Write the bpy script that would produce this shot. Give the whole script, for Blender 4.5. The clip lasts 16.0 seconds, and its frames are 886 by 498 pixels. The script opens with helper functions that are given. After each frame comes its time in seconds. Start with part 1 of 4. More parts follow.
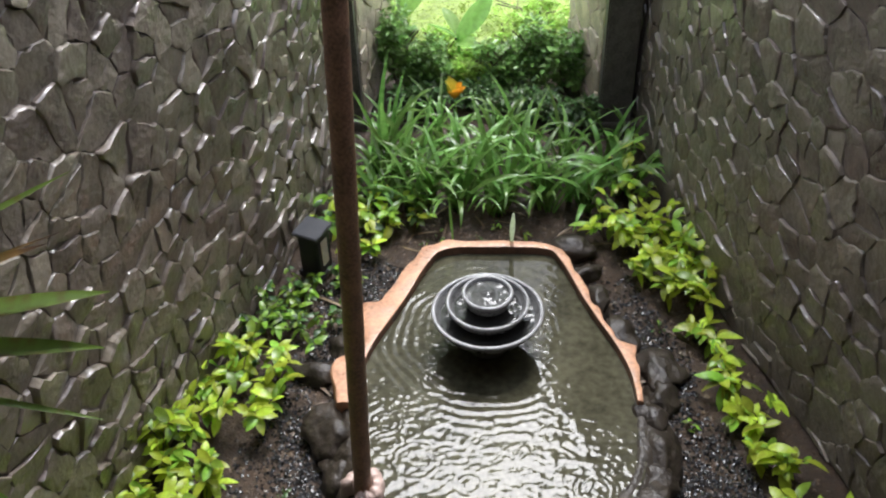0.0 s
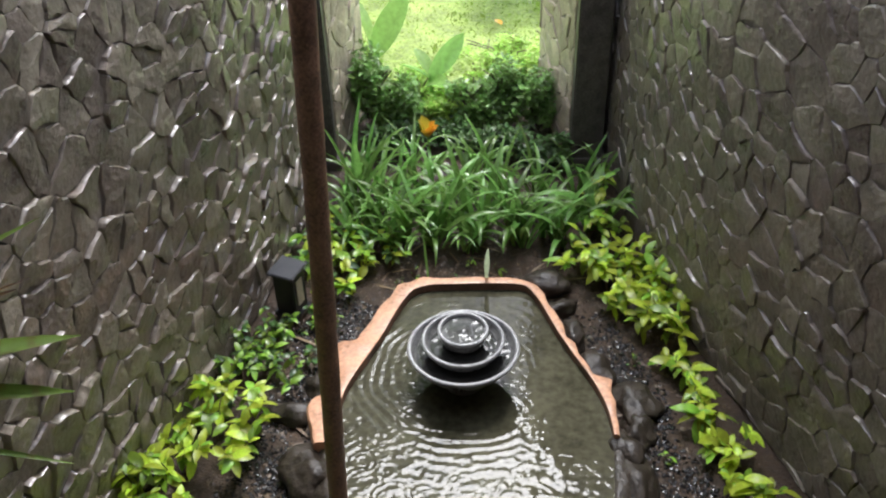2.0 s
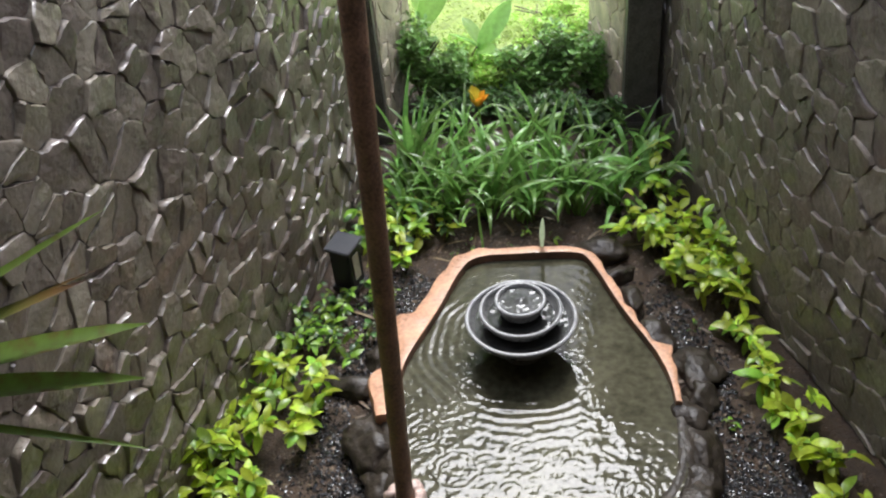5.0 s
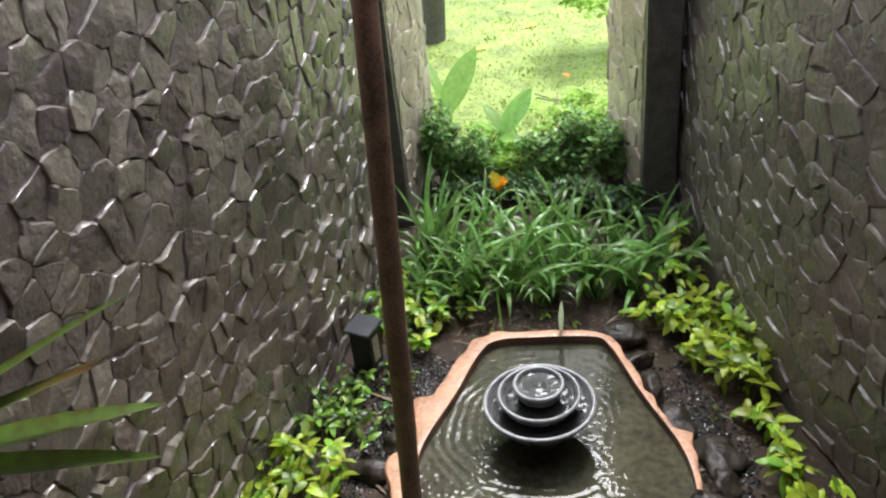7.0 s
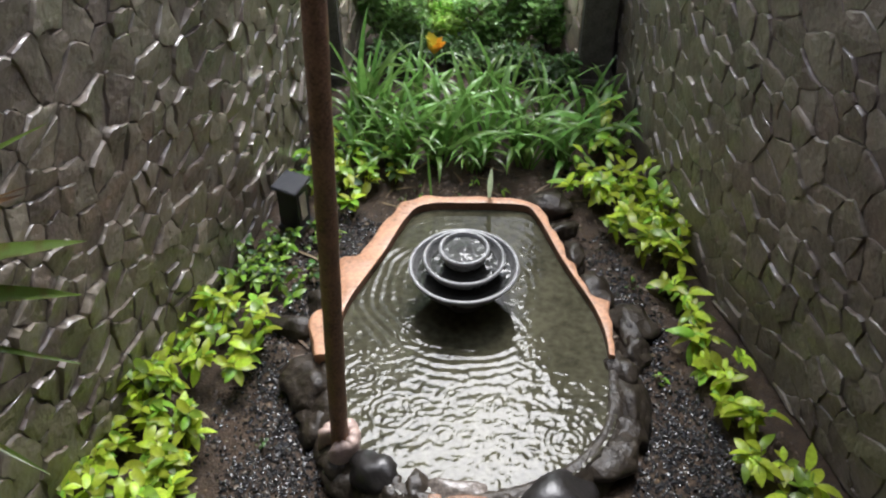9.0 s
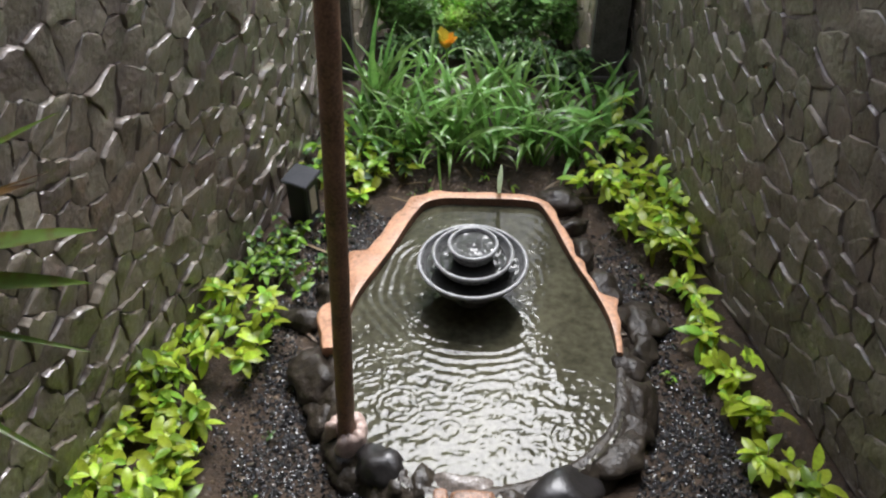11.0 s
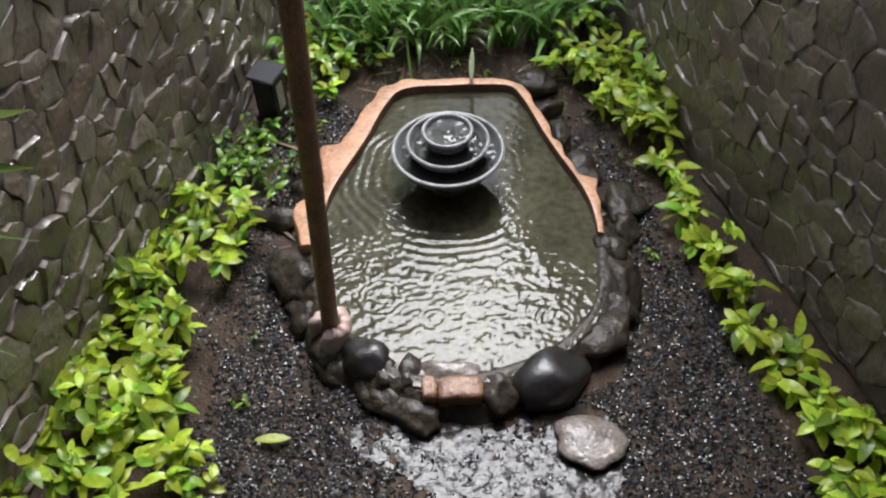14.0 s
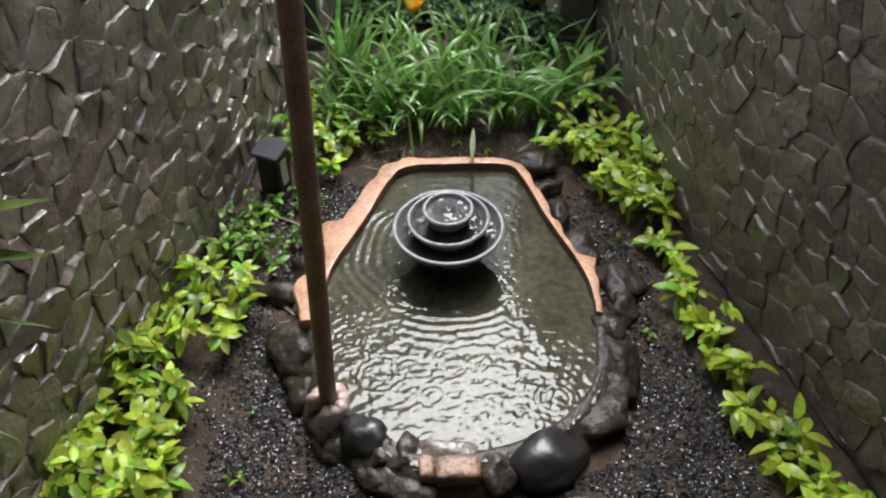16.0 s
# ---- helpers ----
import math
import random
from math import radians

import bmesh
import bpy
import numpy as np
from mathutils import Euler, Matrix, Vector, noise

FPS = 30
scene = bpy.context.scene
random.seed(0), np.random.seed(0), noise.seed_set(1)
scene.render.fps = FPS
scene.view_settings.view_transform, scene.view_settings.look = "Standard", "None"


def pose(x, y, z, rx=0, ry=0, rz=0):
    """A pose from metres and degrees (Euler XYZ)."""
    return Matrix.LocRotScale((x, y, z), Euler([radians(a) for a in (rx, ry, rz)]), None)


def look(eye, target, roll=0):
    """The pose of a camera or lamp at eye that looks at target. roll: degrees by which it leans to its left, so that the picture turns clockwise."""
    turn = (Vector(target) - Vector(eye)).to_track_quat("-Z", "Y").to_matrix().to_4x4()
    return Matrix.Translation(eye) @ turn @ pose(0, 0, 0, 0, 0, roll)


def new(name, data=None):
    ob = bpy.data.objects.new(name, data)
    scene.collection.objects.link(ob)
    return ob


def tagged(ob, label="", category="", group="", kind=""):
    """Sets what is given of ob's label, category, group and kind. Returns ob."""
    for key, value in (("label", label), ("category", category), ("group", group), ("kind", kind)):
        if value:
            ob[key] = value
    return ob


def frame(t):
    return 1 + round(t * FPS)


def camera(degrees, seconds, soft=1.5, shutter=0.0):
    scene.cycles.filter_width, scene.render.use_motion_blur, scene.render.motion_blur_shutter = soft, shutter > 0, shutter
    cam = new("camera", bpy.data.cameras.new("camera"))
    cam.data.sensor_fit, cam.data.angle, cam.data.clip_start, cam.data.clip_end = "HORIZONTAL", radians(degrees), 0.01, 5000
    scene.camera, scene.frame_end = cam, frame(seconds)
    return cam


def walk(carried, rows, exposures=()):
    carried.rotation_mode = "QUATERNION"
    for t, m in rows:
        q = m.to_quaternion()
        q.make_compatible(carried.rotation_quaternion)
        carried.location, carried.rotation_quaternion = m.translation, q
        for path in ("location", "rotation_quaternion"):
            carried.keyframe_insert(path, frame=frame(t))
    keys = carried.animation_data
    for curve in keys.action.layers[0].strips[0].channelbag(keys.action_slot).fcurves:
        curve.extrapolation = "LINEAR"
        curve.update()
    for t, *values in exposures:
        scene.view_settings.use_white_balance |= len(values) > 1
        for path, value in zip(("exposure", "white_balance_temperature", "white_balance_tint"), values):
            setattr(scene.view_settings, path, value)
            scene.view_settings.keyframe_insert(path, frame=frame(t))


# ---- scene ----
cam = camera(52.3, 16.0, soft=2.2)
PATH = [
    (0, (-0.0341, -2.5485, 2.5684), (-0.1122, -0.9889, 1.3188), -1.97),
    (0.5, (-0.0279, -2.5452, 2.5724), (-0.0896, -0.9544, 1.3619), -2.02),
    (1, (-0.0286, -2.5459, 2.5704), (-0.0489, -0.9385, 1.3804), -1.69),
    (1.5, (-0.0287, -2.5515, 2.5802), (-0.0344, -0.9437, 1.3907), -1.54),
    (2, (-0.0232, -2.5619, 2.5806), (-0.0500, -0.9517, 1.3946), -1.76),
    (2.5, (-0.0253, -2.5646, 2.5864), (-0.0654, -0.9279, 1.4378), -1.53),
    (3, (-0.0232, -2.5646, 2.5879), (-0.0635, -0.9107, 1.4642), -1.85),
    (3.5, (-0.0250, -2.5563, 2.5814), (-0.0438, -0.9524, 1.3869), -2.87),
    (4, (-0.0250, -2.5559, 2.5770), (-0.0722, -0.9912, 1.3323), -3.28),
    (4.2, (-0.0301, -2.5506, 2.5774), (-0.1169, -0.9940, 1.3246), -3.62),
    (6.3, (-0.0110, -2.5740, 2.6050), (-0.1700, -0.9440, 1.4570), -7.50),
    (6.5, (-0.0083, -2.5777, 2.6059), (-0.1751, -0.9344, 1.4782), -7.23),
    (7, (-0.0123, -2.5786, 2.6090), (-0.2005, -0.9073, 1.5267), -6.36),
    (7.5, (-0.0161, -2.5817, 2.6069), (-0.1933, -0.9425, 1.4748), -3.90),
    (8, (-0.0180, -2.5736, 2.5874), (-0.0800, -1.0716, 1.2682), -1.04),
    (8.5, (-0.0181, -2.5724, 2.5874), (-0.0564, -1.0737, 1.2635), -0.70),
    (9, (-0.0170, -2.5770, 2.5890), (-0.0540, -1.0792, 1.2642), -0.50),
    (9.2, (-0.0160, -2.5750, 2.5900), (-0.0550, -1.0871, 1.2541), -0.60),
    (11.5, (-0.0173, -2.5798, 2.5847), (-0.0757, -1.0882, 1.2536), -0.18),
    (12, (-0.0172, -2.5771, 2.5795), (-0.0673, -1.0937, 1.2390), -0.38),
    (12.5, (-0.0122, -2.5777, 2.5786), (-0.0523, -1.0963, 1.2354), -0.60),
    (13, (-0.0142, -2.5787, 2.5754), (-0.0594, -1.1090, 1.2197), -1.01),
    (13.5, (-0.0062, -2.5770, 2.5655), (-0.0500, -1.1499, 1.1650), -1.84),
    (14, (-0.0093, -2.5645, 2.5276), (-0.0226, -1.2326, 1.0357), -2.43),
    (14.5, (-0.0180, -2.5677, 2.5229), (-0.0542, -1.2740, 0.9981), -3.69),
    (15, (-0.0121, -2.5655, 2.5358), (-0.0574, -1.2366, 1.0418), -3.68),
    (15.5, (-0.0080, -2.5638, 2.5501), (-0.0238, -1.1854, 1.1011), -2.33),
    (16, (-0.0122, -2.5664, 2.5561), (-0.0181, -1.1196, 1.1753), -1.40),
]

walk(cam, [(t, look(eye, target, roll)) for t, eye, target, roll in PATH], [(0, 2.34, 6500, 12.5), (7.5, 2.33, 6500, 12.5), (9.0, 2.24, 6500, 12.5), (13.0, 2.22, 6500, 12.5), (14.5, 2.10, 6500, 12.5), (16.0, 2.18, 6500, 12.5)])

# ---------------------------------------------------------------- light
world = bpy.data.worlds.new("overcast")
scene.world = world
world.use_nodes = True
wn, wl = world.node_tree.nodes, world.node_tree.links
sky = wn.new("ShaderNodeTexSky")
sky.sky_type, sky.sun_disc = "NISHITA", False
sky.sun_elevation, sky.sun_rotation = radians(61), radians(6)
sky.dust_density, sky.air_density = 1.0, 1.0
hue = wn.new("ShaderNodeHueSaturation")
hue.inputs["Saturation"].default_value = 0.46
wl.new(sky.outputs[0], hue.inputs["Color"])
wl.new(hue.outputs[0], wn["Background"].inputs["Color"])
wn["Background"].inputs["Strength"].default_value = 0.15
sun = new("sun", bpy.data.lights.new("sun", "SUN"))
sun.data.energy, sun.data.angle, sun.data.color = 1.3, radians(31), (0.96, 0.98, 1.0)
sun.matrix_world = look((0.25, 2.39, 4.3), (0, 0, 0))


# ---------------------------------------------------------------- materials
def mat(name, base, rough=0.6, metal=0.0, vary=0.25, scale=8.0, dark=None, light=None, bump=0.0, bump_scale=60.0,
        per=0.0, island=False, spec=0.5, coat=0.0, trans=0.0, rough_vary=0.0, fine=0.5, wet_top=0.0):
    """Two scales of noise over a base colour, an optional shift from piece to piece, fine relief and gloss."""
    m = bpy.data.materials.new(name)
    m.use_nodes = True
    n, l = m.node_tree.nodes, m.node_tree.links
    b = n["Principled BSDF"]
    tc = n.new("ShaderNodeTexCoord")
    big, small = n.new("ShaderNodeTexNoise"), n.new("ShaderNodeTexNoise")
    big.inputs["Scale"].default_value, small.inputs["Scale"].default_value = scale, scale * 7
    big.inputs["Detail"].default_value = small.inputs["Detail"].default_value = 6
    place = tc.outputs["Object"]
    if per and not island:
        shift = n.new("ShaderNodeVectorMath")
        shift.operation = "MULTIPLY_ADD"
        l.new(n.new("ShaderNodeObjectInfo").outputs["Random"], shift.inputs[0])
        shift.inputs[1].default_value = (31.0, 17.0, 23.0)
        l.new(place, shift.inputs[2])
        place = shift.outputs[0]
    for k in (big, small):
        l.new(place, k.inputs["Vector"])
    mix = n.new("ShaderNodeMath")
    mix.operation = "MULTIPLY_ADD"
    l.new(small.outputs[0], mix.inputs[0])
    mix.inputs[1].default_value = fine
    half = n.new("ShaderNodeMath")
    half.operation = "MULTIPLY"
    l.new(big.outputs[0], half.inputs[0])
    half.inputs[1].default_value = 1 - fine
    l.new(half.outputs[0], mix.inputs[2])
    ramp = n.new("ShaderNodeValToRGB")
    dark = dark or tuple(c * (1 - vary) for c in base)
    light = light or tuple(min(1, c * (1 + vary)) for c in base)
    ramp.color_ramp.elements[0].position, ramp.color_ramp.elements[0].color = 0.36, (*dark, 1)
    ramp.color_ramp.elements[1].position, ramp.color_ramp.elements[1].color = 0.64, (*light, 1)
    mid = ramp.color_ramp.elements.new(0.5)
    mid.color = (*base, 1)
    l.new(mix.outputs[0], ramp.inputs[0])
    colour = ramp.outputs[0]
    if per:
        hs = n.new("ShaderNodeHueSaturation")
        rnd = n.new("ShaderNodeNewGeometry").outputs["Random Per Island"] if island else n.new("ShaderNodeObjectInfo").outputs["Random"]
        span = n.new("ShaderNodeMapRange")
        span.inputs["To Min"].default_value, span.inputs["To Max"].default_value = 1 - per, 1 + per
        l.new(rnd, span.inputs["Value"])
        l.new(span.outputs[0], hs.inputs["Value"])
        turn = n.new("ShaderNodeMath")
        turn.operation = "MULTIPLY_ADD"
        l.new(rnd, turn.inputs[0])
        turn.inputs[1].default_value, turn.inputs[2].default_value = 0.03, 0.485
        l.new(turn.outputs[0], hs.inputs["Hue"])
        l.new(colour, hs.inputs["Color"])
        colour = hs.outputs[0]
    l.new(colour, b.inputs["Base Color"])
    b.inputs["Roughness"].default_value, b.inputs["Metallic"].default_value = rough, metal
    b.inputs["Specular IOR Level"].default_value = spec
    b.inputs["Coat Weight"].default_value, b.inputs["Coat Roughness"].default_value = coat, 0.11 if wet_top else 0.08
    if rough_vary:
        rr = n.new("ShaderNodeMapRange")
        rr.inputs["From Min"].default_value, rr.inputs["From Max"].default_value = 0.35, 0.65
        rr.inputs["To Min"].default_value, rr.inputs["To Max"].default_value = max(0.02, rough - rough_vary), rough + rough_vary
        l.new(mix.outputs[0], rr.inputs["Value"])
        l.new(rr.outputs[0], b.inputs["Roughness"])
    if wet_top:
        split, film = n.new("ShaderNodeSeparateXYZ"), n.new("ShaderNodeMapRange")
        l.new(n.new("ShaderNodeNewGeometry").outputs["Normal"], split.inputs[0])
        l.new(split.outputs["Z"], film.inputs["Value"])
        film.inputs["From Min"].default_value, film.inputs["From Max"].default_value = 0.3, 0.7
        film.inputs["To Min"].default_value, film.inputs["To Max"].default_value = coat, wet_top
        l.new(film.outputs[0], b.inputs["Coat Weight"])
    if bump:
        bp, bn = n.new("ShaderNodeBump"), n.new("ShaderNodeTexNoise")
        bn.inputs["Scale"].default_value, bn.inputs["Detail"].default_value = bump_scale, 8
        l.new(place, bn.inputs["Vector"])
        l.new(bn.outputs[0], bp.inputs["Height"])
        bp.inputs["Strength"].default_value, bp.inputs["Distance"].default_value = bump, 0.01
        l.new(bp.outputs[0], b.inputs["Normal"])
    if trans:
        tr, add = n.new("ShaderNodeBsdfTranslucent"), n.new("ShaderNodeMixShader")
        l.new(colour, tr.inputs["Color"])
        add.inputs[0].default_value = trans
        l.new(b.outputs[0], add.inputs[1])
        l.new(tr.outputs[0], add.inputs[2])
        l.new(add.outputs[0], n["Material Output"].inputs["Surface"])
    return m


STONE = mat("wet_stone", (0.245, 0.201, 0.156), 0.40, vary=0.26, scale=11, fine=0.25, bump=1.0, bump_scale=38, per=0.24, coat=0.5, wet_top=1.0, rough_vary=0.16)
STONE_REST = mat("wet_stone_rest", (0.245, 0.201, 0.156), 0.40, vary=0.26, scale=11, fine=0.25, bump=1.0, bump_scale=38, per=0.24, coat=0.5, wet_top=1.0, island=True, rough_vary=0.16)
DARK_STONE = mat("dark_wet_stone", (0.21, 0.172, 0.134), 0.42, vary=0.26, scale=11, fine=0.25, bump=1.0, bump_scale=38, per=0.24, coat=0.4, wet_top=0.75, rough_vary=0.16)
DARK_REST = mat("dark_wet_stone_rest", (0.21, 0.172, 0.134), 0.42, vary=0.26, scale=11, fine=0.25, bump=1.0, bump_scale=38, per=0.24, coat=0.4, wet_top=0.75, island=True, rough_vary=0.16)
JAMB_STONE = mat("beige_stone", (0.50, 0.41, 0.31), 0.5, vary=0.28, scale=9, fine=0.3, bump=0.8, bump_scale=34, per=0.2, coat=0.2)
JAMB_REST = mat("beige_stone_rest", (0.50, 0.41, 0.31), 0.5, vary=0.28, scale=9, fine=0.3, bump=0.8, bump_scale=34, per=0.2, coat=0.2, island=True)
MORTAR = mat("dark_mortar", (0.20, 0.17, 0.14), 0.75, scale=14, bump=0.6, bump_scale=80)
SOIL = mat("wet_soil", (0.055, 0.036, 0.023), 0.6, vary=0.5, scale=7, bump=1.0, bump_scale=110, rough_vary=0.2, spec=0.3)
LAWN = mat("lawn", (0.23, 0.30, 0.06), 0.7, vary=0.45, scale=4.5, bump=0.8, bump_scale=60)
PEBBLE = mat("black_pebble", (0.024, 0.023, 0.023), 0.16, vary=0.4, scale=30, per=0.9, island=True, spec=0.4)
# pale colour that stands in for white glints on the wet gravel
GLINT_PEBBLE = mat("glint_pebble", (0.17, 0.15, 0.125), 0.3, vary=0.3, scale=30, per=0.4, island=True)
TERRACOTTA = mat("terracotta", (0.50, 0.262, 0.15), 0.44, vary=0.36, scale=9, spec=0.45, coat=0.12, bump=0.3, bump_scale=30, rough_vary=0.2)
# dark terracotta that paints the shadow on the rim's inner face
RIM_INSIDE = mat("shaded_terracotta", (0.13, 0.062, 0.036), 0.4, vary=0.5, scale=12, bump=0.3)
BASIN = mat("pond_render", (0.05, 0.038, 0.028), 0.5, scale=10, bump=0.4)
WATER = mat("murky_water", (0.056, 0.053, 0.033), 0.03, vary=0.5, scale=5, spec=0.215)
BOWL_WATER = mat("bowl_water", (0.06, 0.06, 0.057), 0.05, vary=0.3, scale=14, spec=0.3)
# bowl water with the shade and dark reflection between the tiers in its colour
SHADED_WATER = mat("shaded_bowl_water", (0.030, 0.030, 0.028), 0.04, vary=0.3, scale=14, spec=0.27)
PUDDLE = mat("puddle_water", (0.030, 0.028, 0.026), 0.06, vary=0.5, scale=9, spec=0.27, bump=0.6, bump_scale=30)
GLAZE = mat("dark_ceramic", (0.11, 0.11, 0.107), 0.3, vary=0.3, scale=16, bump=0.2, bump_scale=90, rough_vary=0.1)
RIM_GLAZE = mat("pale_worn_rim", (0.29, 0.29, 0.29), 0.3, vary=0.35, scale=22, bump=0.2, bump_scale=90)
BLACK_ROCK = mat("black_boulder", (0.02, 0.018, 0.017), 0.38, vary=0.4, scale=14, bump=0.25, bump_scale=60, coat=0.15)
BROWN_ROCK = mat("brown_rock", (0.034, 0.026, 0.018), 0.45, spec=0.45, vary=0.7, scale=22, bump=1.0, bump_scale=34, rough_vary=0.15)
GREY_ROCK = mat("flat_pale_rock", (0.17, 0.145, 0.125), 0.16, vary=0.5, scale=14, bump=0.5, bump_scale=60)
BRICK = mat("orange_brick", (0.23, 0.125, 0.075), 0.38, vary=0.6, scale=14, bump=0.6, bump_scale=60)
RUST = mat("rusty_iron", (0.28, 0.155, 0.095), 0.48, vary=0.5, scale=18, bump=0.4, bump_scale=120, rough_vary=0.15)
COLLAR = mat("pinkish_concrete", (0.42, 0.31, 0.265), 0.35, vary=0.25, scale=20, bump=0.3)
BLACK_POST = mat("black_post", (0.085, 0.073, 0.062), 0.5, vary=0.45, scale=16, bump=0.2)
LAMP_METAL = mat("black_lamp_metal", (0.02, 0.021, 0.023), 0.3, vary=0.2, scale=20)
LAMP_GLASS = mat("frosted_lamp_glass", (0.6, 0.54, 0.46), 0.3, vary=0.15, scale=20)
LAMP_CAP = mat("dark_grey_cap", (0.05, 0.052, 0.058), 0.35, vary=0.2, scale=20)
SLATE = mat("grey_slab", (0.075, 0.085, 0.09), 0.5, vary=0.15, scale=10, bump=0.15)
LEAF_GOLD = mat("golden_leaf", (0.50, 0.63, 0.06), 0.32, vary=0.25, scale=6, per=0.45, trans=0.4)
LEAF_LIME = mat("lime_leaf", (0.23, 0.40, 0.045), 0.3, vary=0.25, scale=6, per=0.45, trans=0.3)
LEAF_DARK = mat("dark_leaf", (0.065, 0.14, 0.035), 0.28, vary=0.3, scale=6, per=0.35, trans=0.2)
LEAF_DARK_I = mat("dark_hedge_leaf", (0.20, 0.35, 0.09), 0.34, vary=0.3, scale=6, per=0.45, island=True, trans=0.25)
# leaf green with shade put into it, for the short front bushes
LEAF_SHADED_I = mat("shaded_hedge_leaf", (0.075, 0.15, 0.04), 0.34, vary=0.3, scale=6, per=0.5, island=True, trans=0.2)
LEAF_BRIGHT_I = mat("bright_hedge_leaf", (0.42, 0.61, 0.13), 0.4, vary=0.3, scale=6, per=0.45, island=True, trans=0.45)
STRAP = mat("strap_leaf", (0.17, 0.325, 0.075), 0.22, vary=0.3, scale=5, per=0.45, trans=0.35)
PALE_BLADE = mat("pale_blade", (0.52, 0.62, 0.40), 0.35, vary=0.2, scale=8, trans=0.5)
PADDLE = mat("paddle_leaf", (0.33, 0.53, 0.15), 0.2, vary=0.2, scale=5, per=0.2, trans=0.5)
STEM = mat("brown_stem", (0.09, 0.06, 0.035), 0.6)
FLOWER = mat("orange_flower", (0.85, 0.42, 0.04), 0.45, vary=0.2, scale=20, trans=0.2)
YELLOW = mat("yellow_leaf", (0.55, 0.5, 0.06), 0.4, vary=0.2, scale=20, trans=0.2)
PALM = mat("palm_leaflet", (0.16, 0.25, 0.045), 0.3, vary=0.3, scale=9, trans=0.25, dark=(0.16, 0.10, 0.03))
LITTER = mat("leaf_litter", (0.075, 0.05, 0.032), 0.4, vary=0.5, scale=12, per=0.7, island=True)
DEAD = mat("dead_leaf", (0.13, 0.085, 0.045), 0.5, vary=0.4, scale=14, per=0.5)
BARK = mat("mossy_bark", (0.05, 0.047, 0.028), 0.7, vary=0.5, scale=8, bump=0.8, bump_scale=30)
GRASS_I = mat("grass_blade", (0.26, 0.36, 0.065), 0.5, vary=0.3, scale=3, per=0.2, island=True, trans=0.55)
PLASTER = mat("unseen_dark_wall", (0.075, 0.055, 0.04), 0.7, scale=4)
TIMBER = mat("unseen_eave", (0.12, 0.07, 0.04), 0.6, scale=6)


# ---------------------------------------------------------------- mesh helpers
def mesh_of(name, verts, faces, material, smooth=False):
    me = bpy.data.meshes.new(name)
    me.from_pydata(verts, [], faces)
    me.materials.append(material)
    if smooth:
        me.polygons.foreach_set("use_smooth", [True] * len(me.polygons))
    me.update()
    return me


def part(name, me, parent=None, m=None, label=""):
    """One mesh object, under a thing where one is given."""
    ob = new(name, me)
    if m is not None:
        ob.matrix_basis = m
    if parent is not None:
        ob.parent = parent
    return tagged(ob, label)


def thing(name, m, label, category, group="", kind=""):
    return_ob = new(name)
    return_ob.matrix_basis = m
    return_ob.empty_display_size = 0.05
    return tagged(return_ob, label, category, group, kind)


def from_bm(name, bm, material, smooth=False):
    me = bpy.data.meshes.new(name)
    bm.to_mesh(me)
    bm.free()
    me.materials.append(material)
    if smooth:
        me.polygons.foreach_set("use_smooth", [True] * len(me.polygons))
    return me


def lathe(name, profile, material, n=56, wobble=0.0):
    """A turned body from (radius, height) pairs, with real thickness where the profile doubles back."""
    verts, faces = [], []
    for i in range(n):
        a = 2 * math.pi * i / n
        for r, z in profile:
            k = 1 + wobble * math.sin(3 * a + 1) 
            verts.append((r * k * math.cos(a), r * k * math.sin(a), z))
    p = len(profile)
    for i in range(n):
        for j in range(p - 1):
            a, b = i * p + j, ((i + 1) % n) * p + j
            faces.append((a, b, b + 1, a + 1))
    return mesh_of(name, verts, faces, material, True)


def box_bm(w, d, h, bevel=0.004):
    bm = bmesh.new()
    bmesh.ops.create_cube(bm, size=1)
    bmesh.ops.scale(bm, vec=(w, d, h), verts=bm.verts)
    if bevel:
        bmesh.ops.bevel(bm, geom=bm.edges[:], offset=bevel, segments=2, affect="EDGES")
    return bm


def rock_mesh(name, w, d, h, material, seed, rough=0.18, sub=3, smooth=True, cuts=0):
    bm = bmesh.new()
    bmesh.ops.create_icosphere(bm, subdivisions=sub, radius=1)
    rng = random.Random(seed * 7 + 1)
    planes = [(Vector((rng.gauss(0, 1), rng.gauss(0, 1), rng.gauss(0.2, 0.8))).normalized(), rng.uniform(0.62, 0.88)) for _ in range(cuts)]
    for v in bm.verts:
        for way, reach in planes:
            v.co -= way * max(0.0, v.co.dot(way) - reach) * 0.92
        k = 1 + rough * noise.noise(v.co * 1.3 + Vector((seed * 3.1, 0, 0))) + 0.55 * rough * noise.noise(v.co * 2.9 + Vector((0, seed, 0))) + 0.35 * rough * noise.noise(v.co * 6 + Vector((seed, seed, 0)))
        v.co = Vector((v.co.x * w * k, v.co.y * d * k, v.co.z * h * k))
    return from_bm(name, bm, material, smooth)


def inside(poly, x, y):
    hit = False
    for (x1, y1), (x2, y2) in zip(poly, poly[1:] + poly[:1]):
        if (y1 > y) != (y2 > y) and x < (x2 - x1) * (y - y1) / (y2 - y1) + x1:
            hit = not hit
    return hit


def lerp_line(line, y):
    """x of a line given as (x, y) pairs with y rising."""
    return float(np.interp(y, [q[1] for q in line], [q[0] for q in line]))


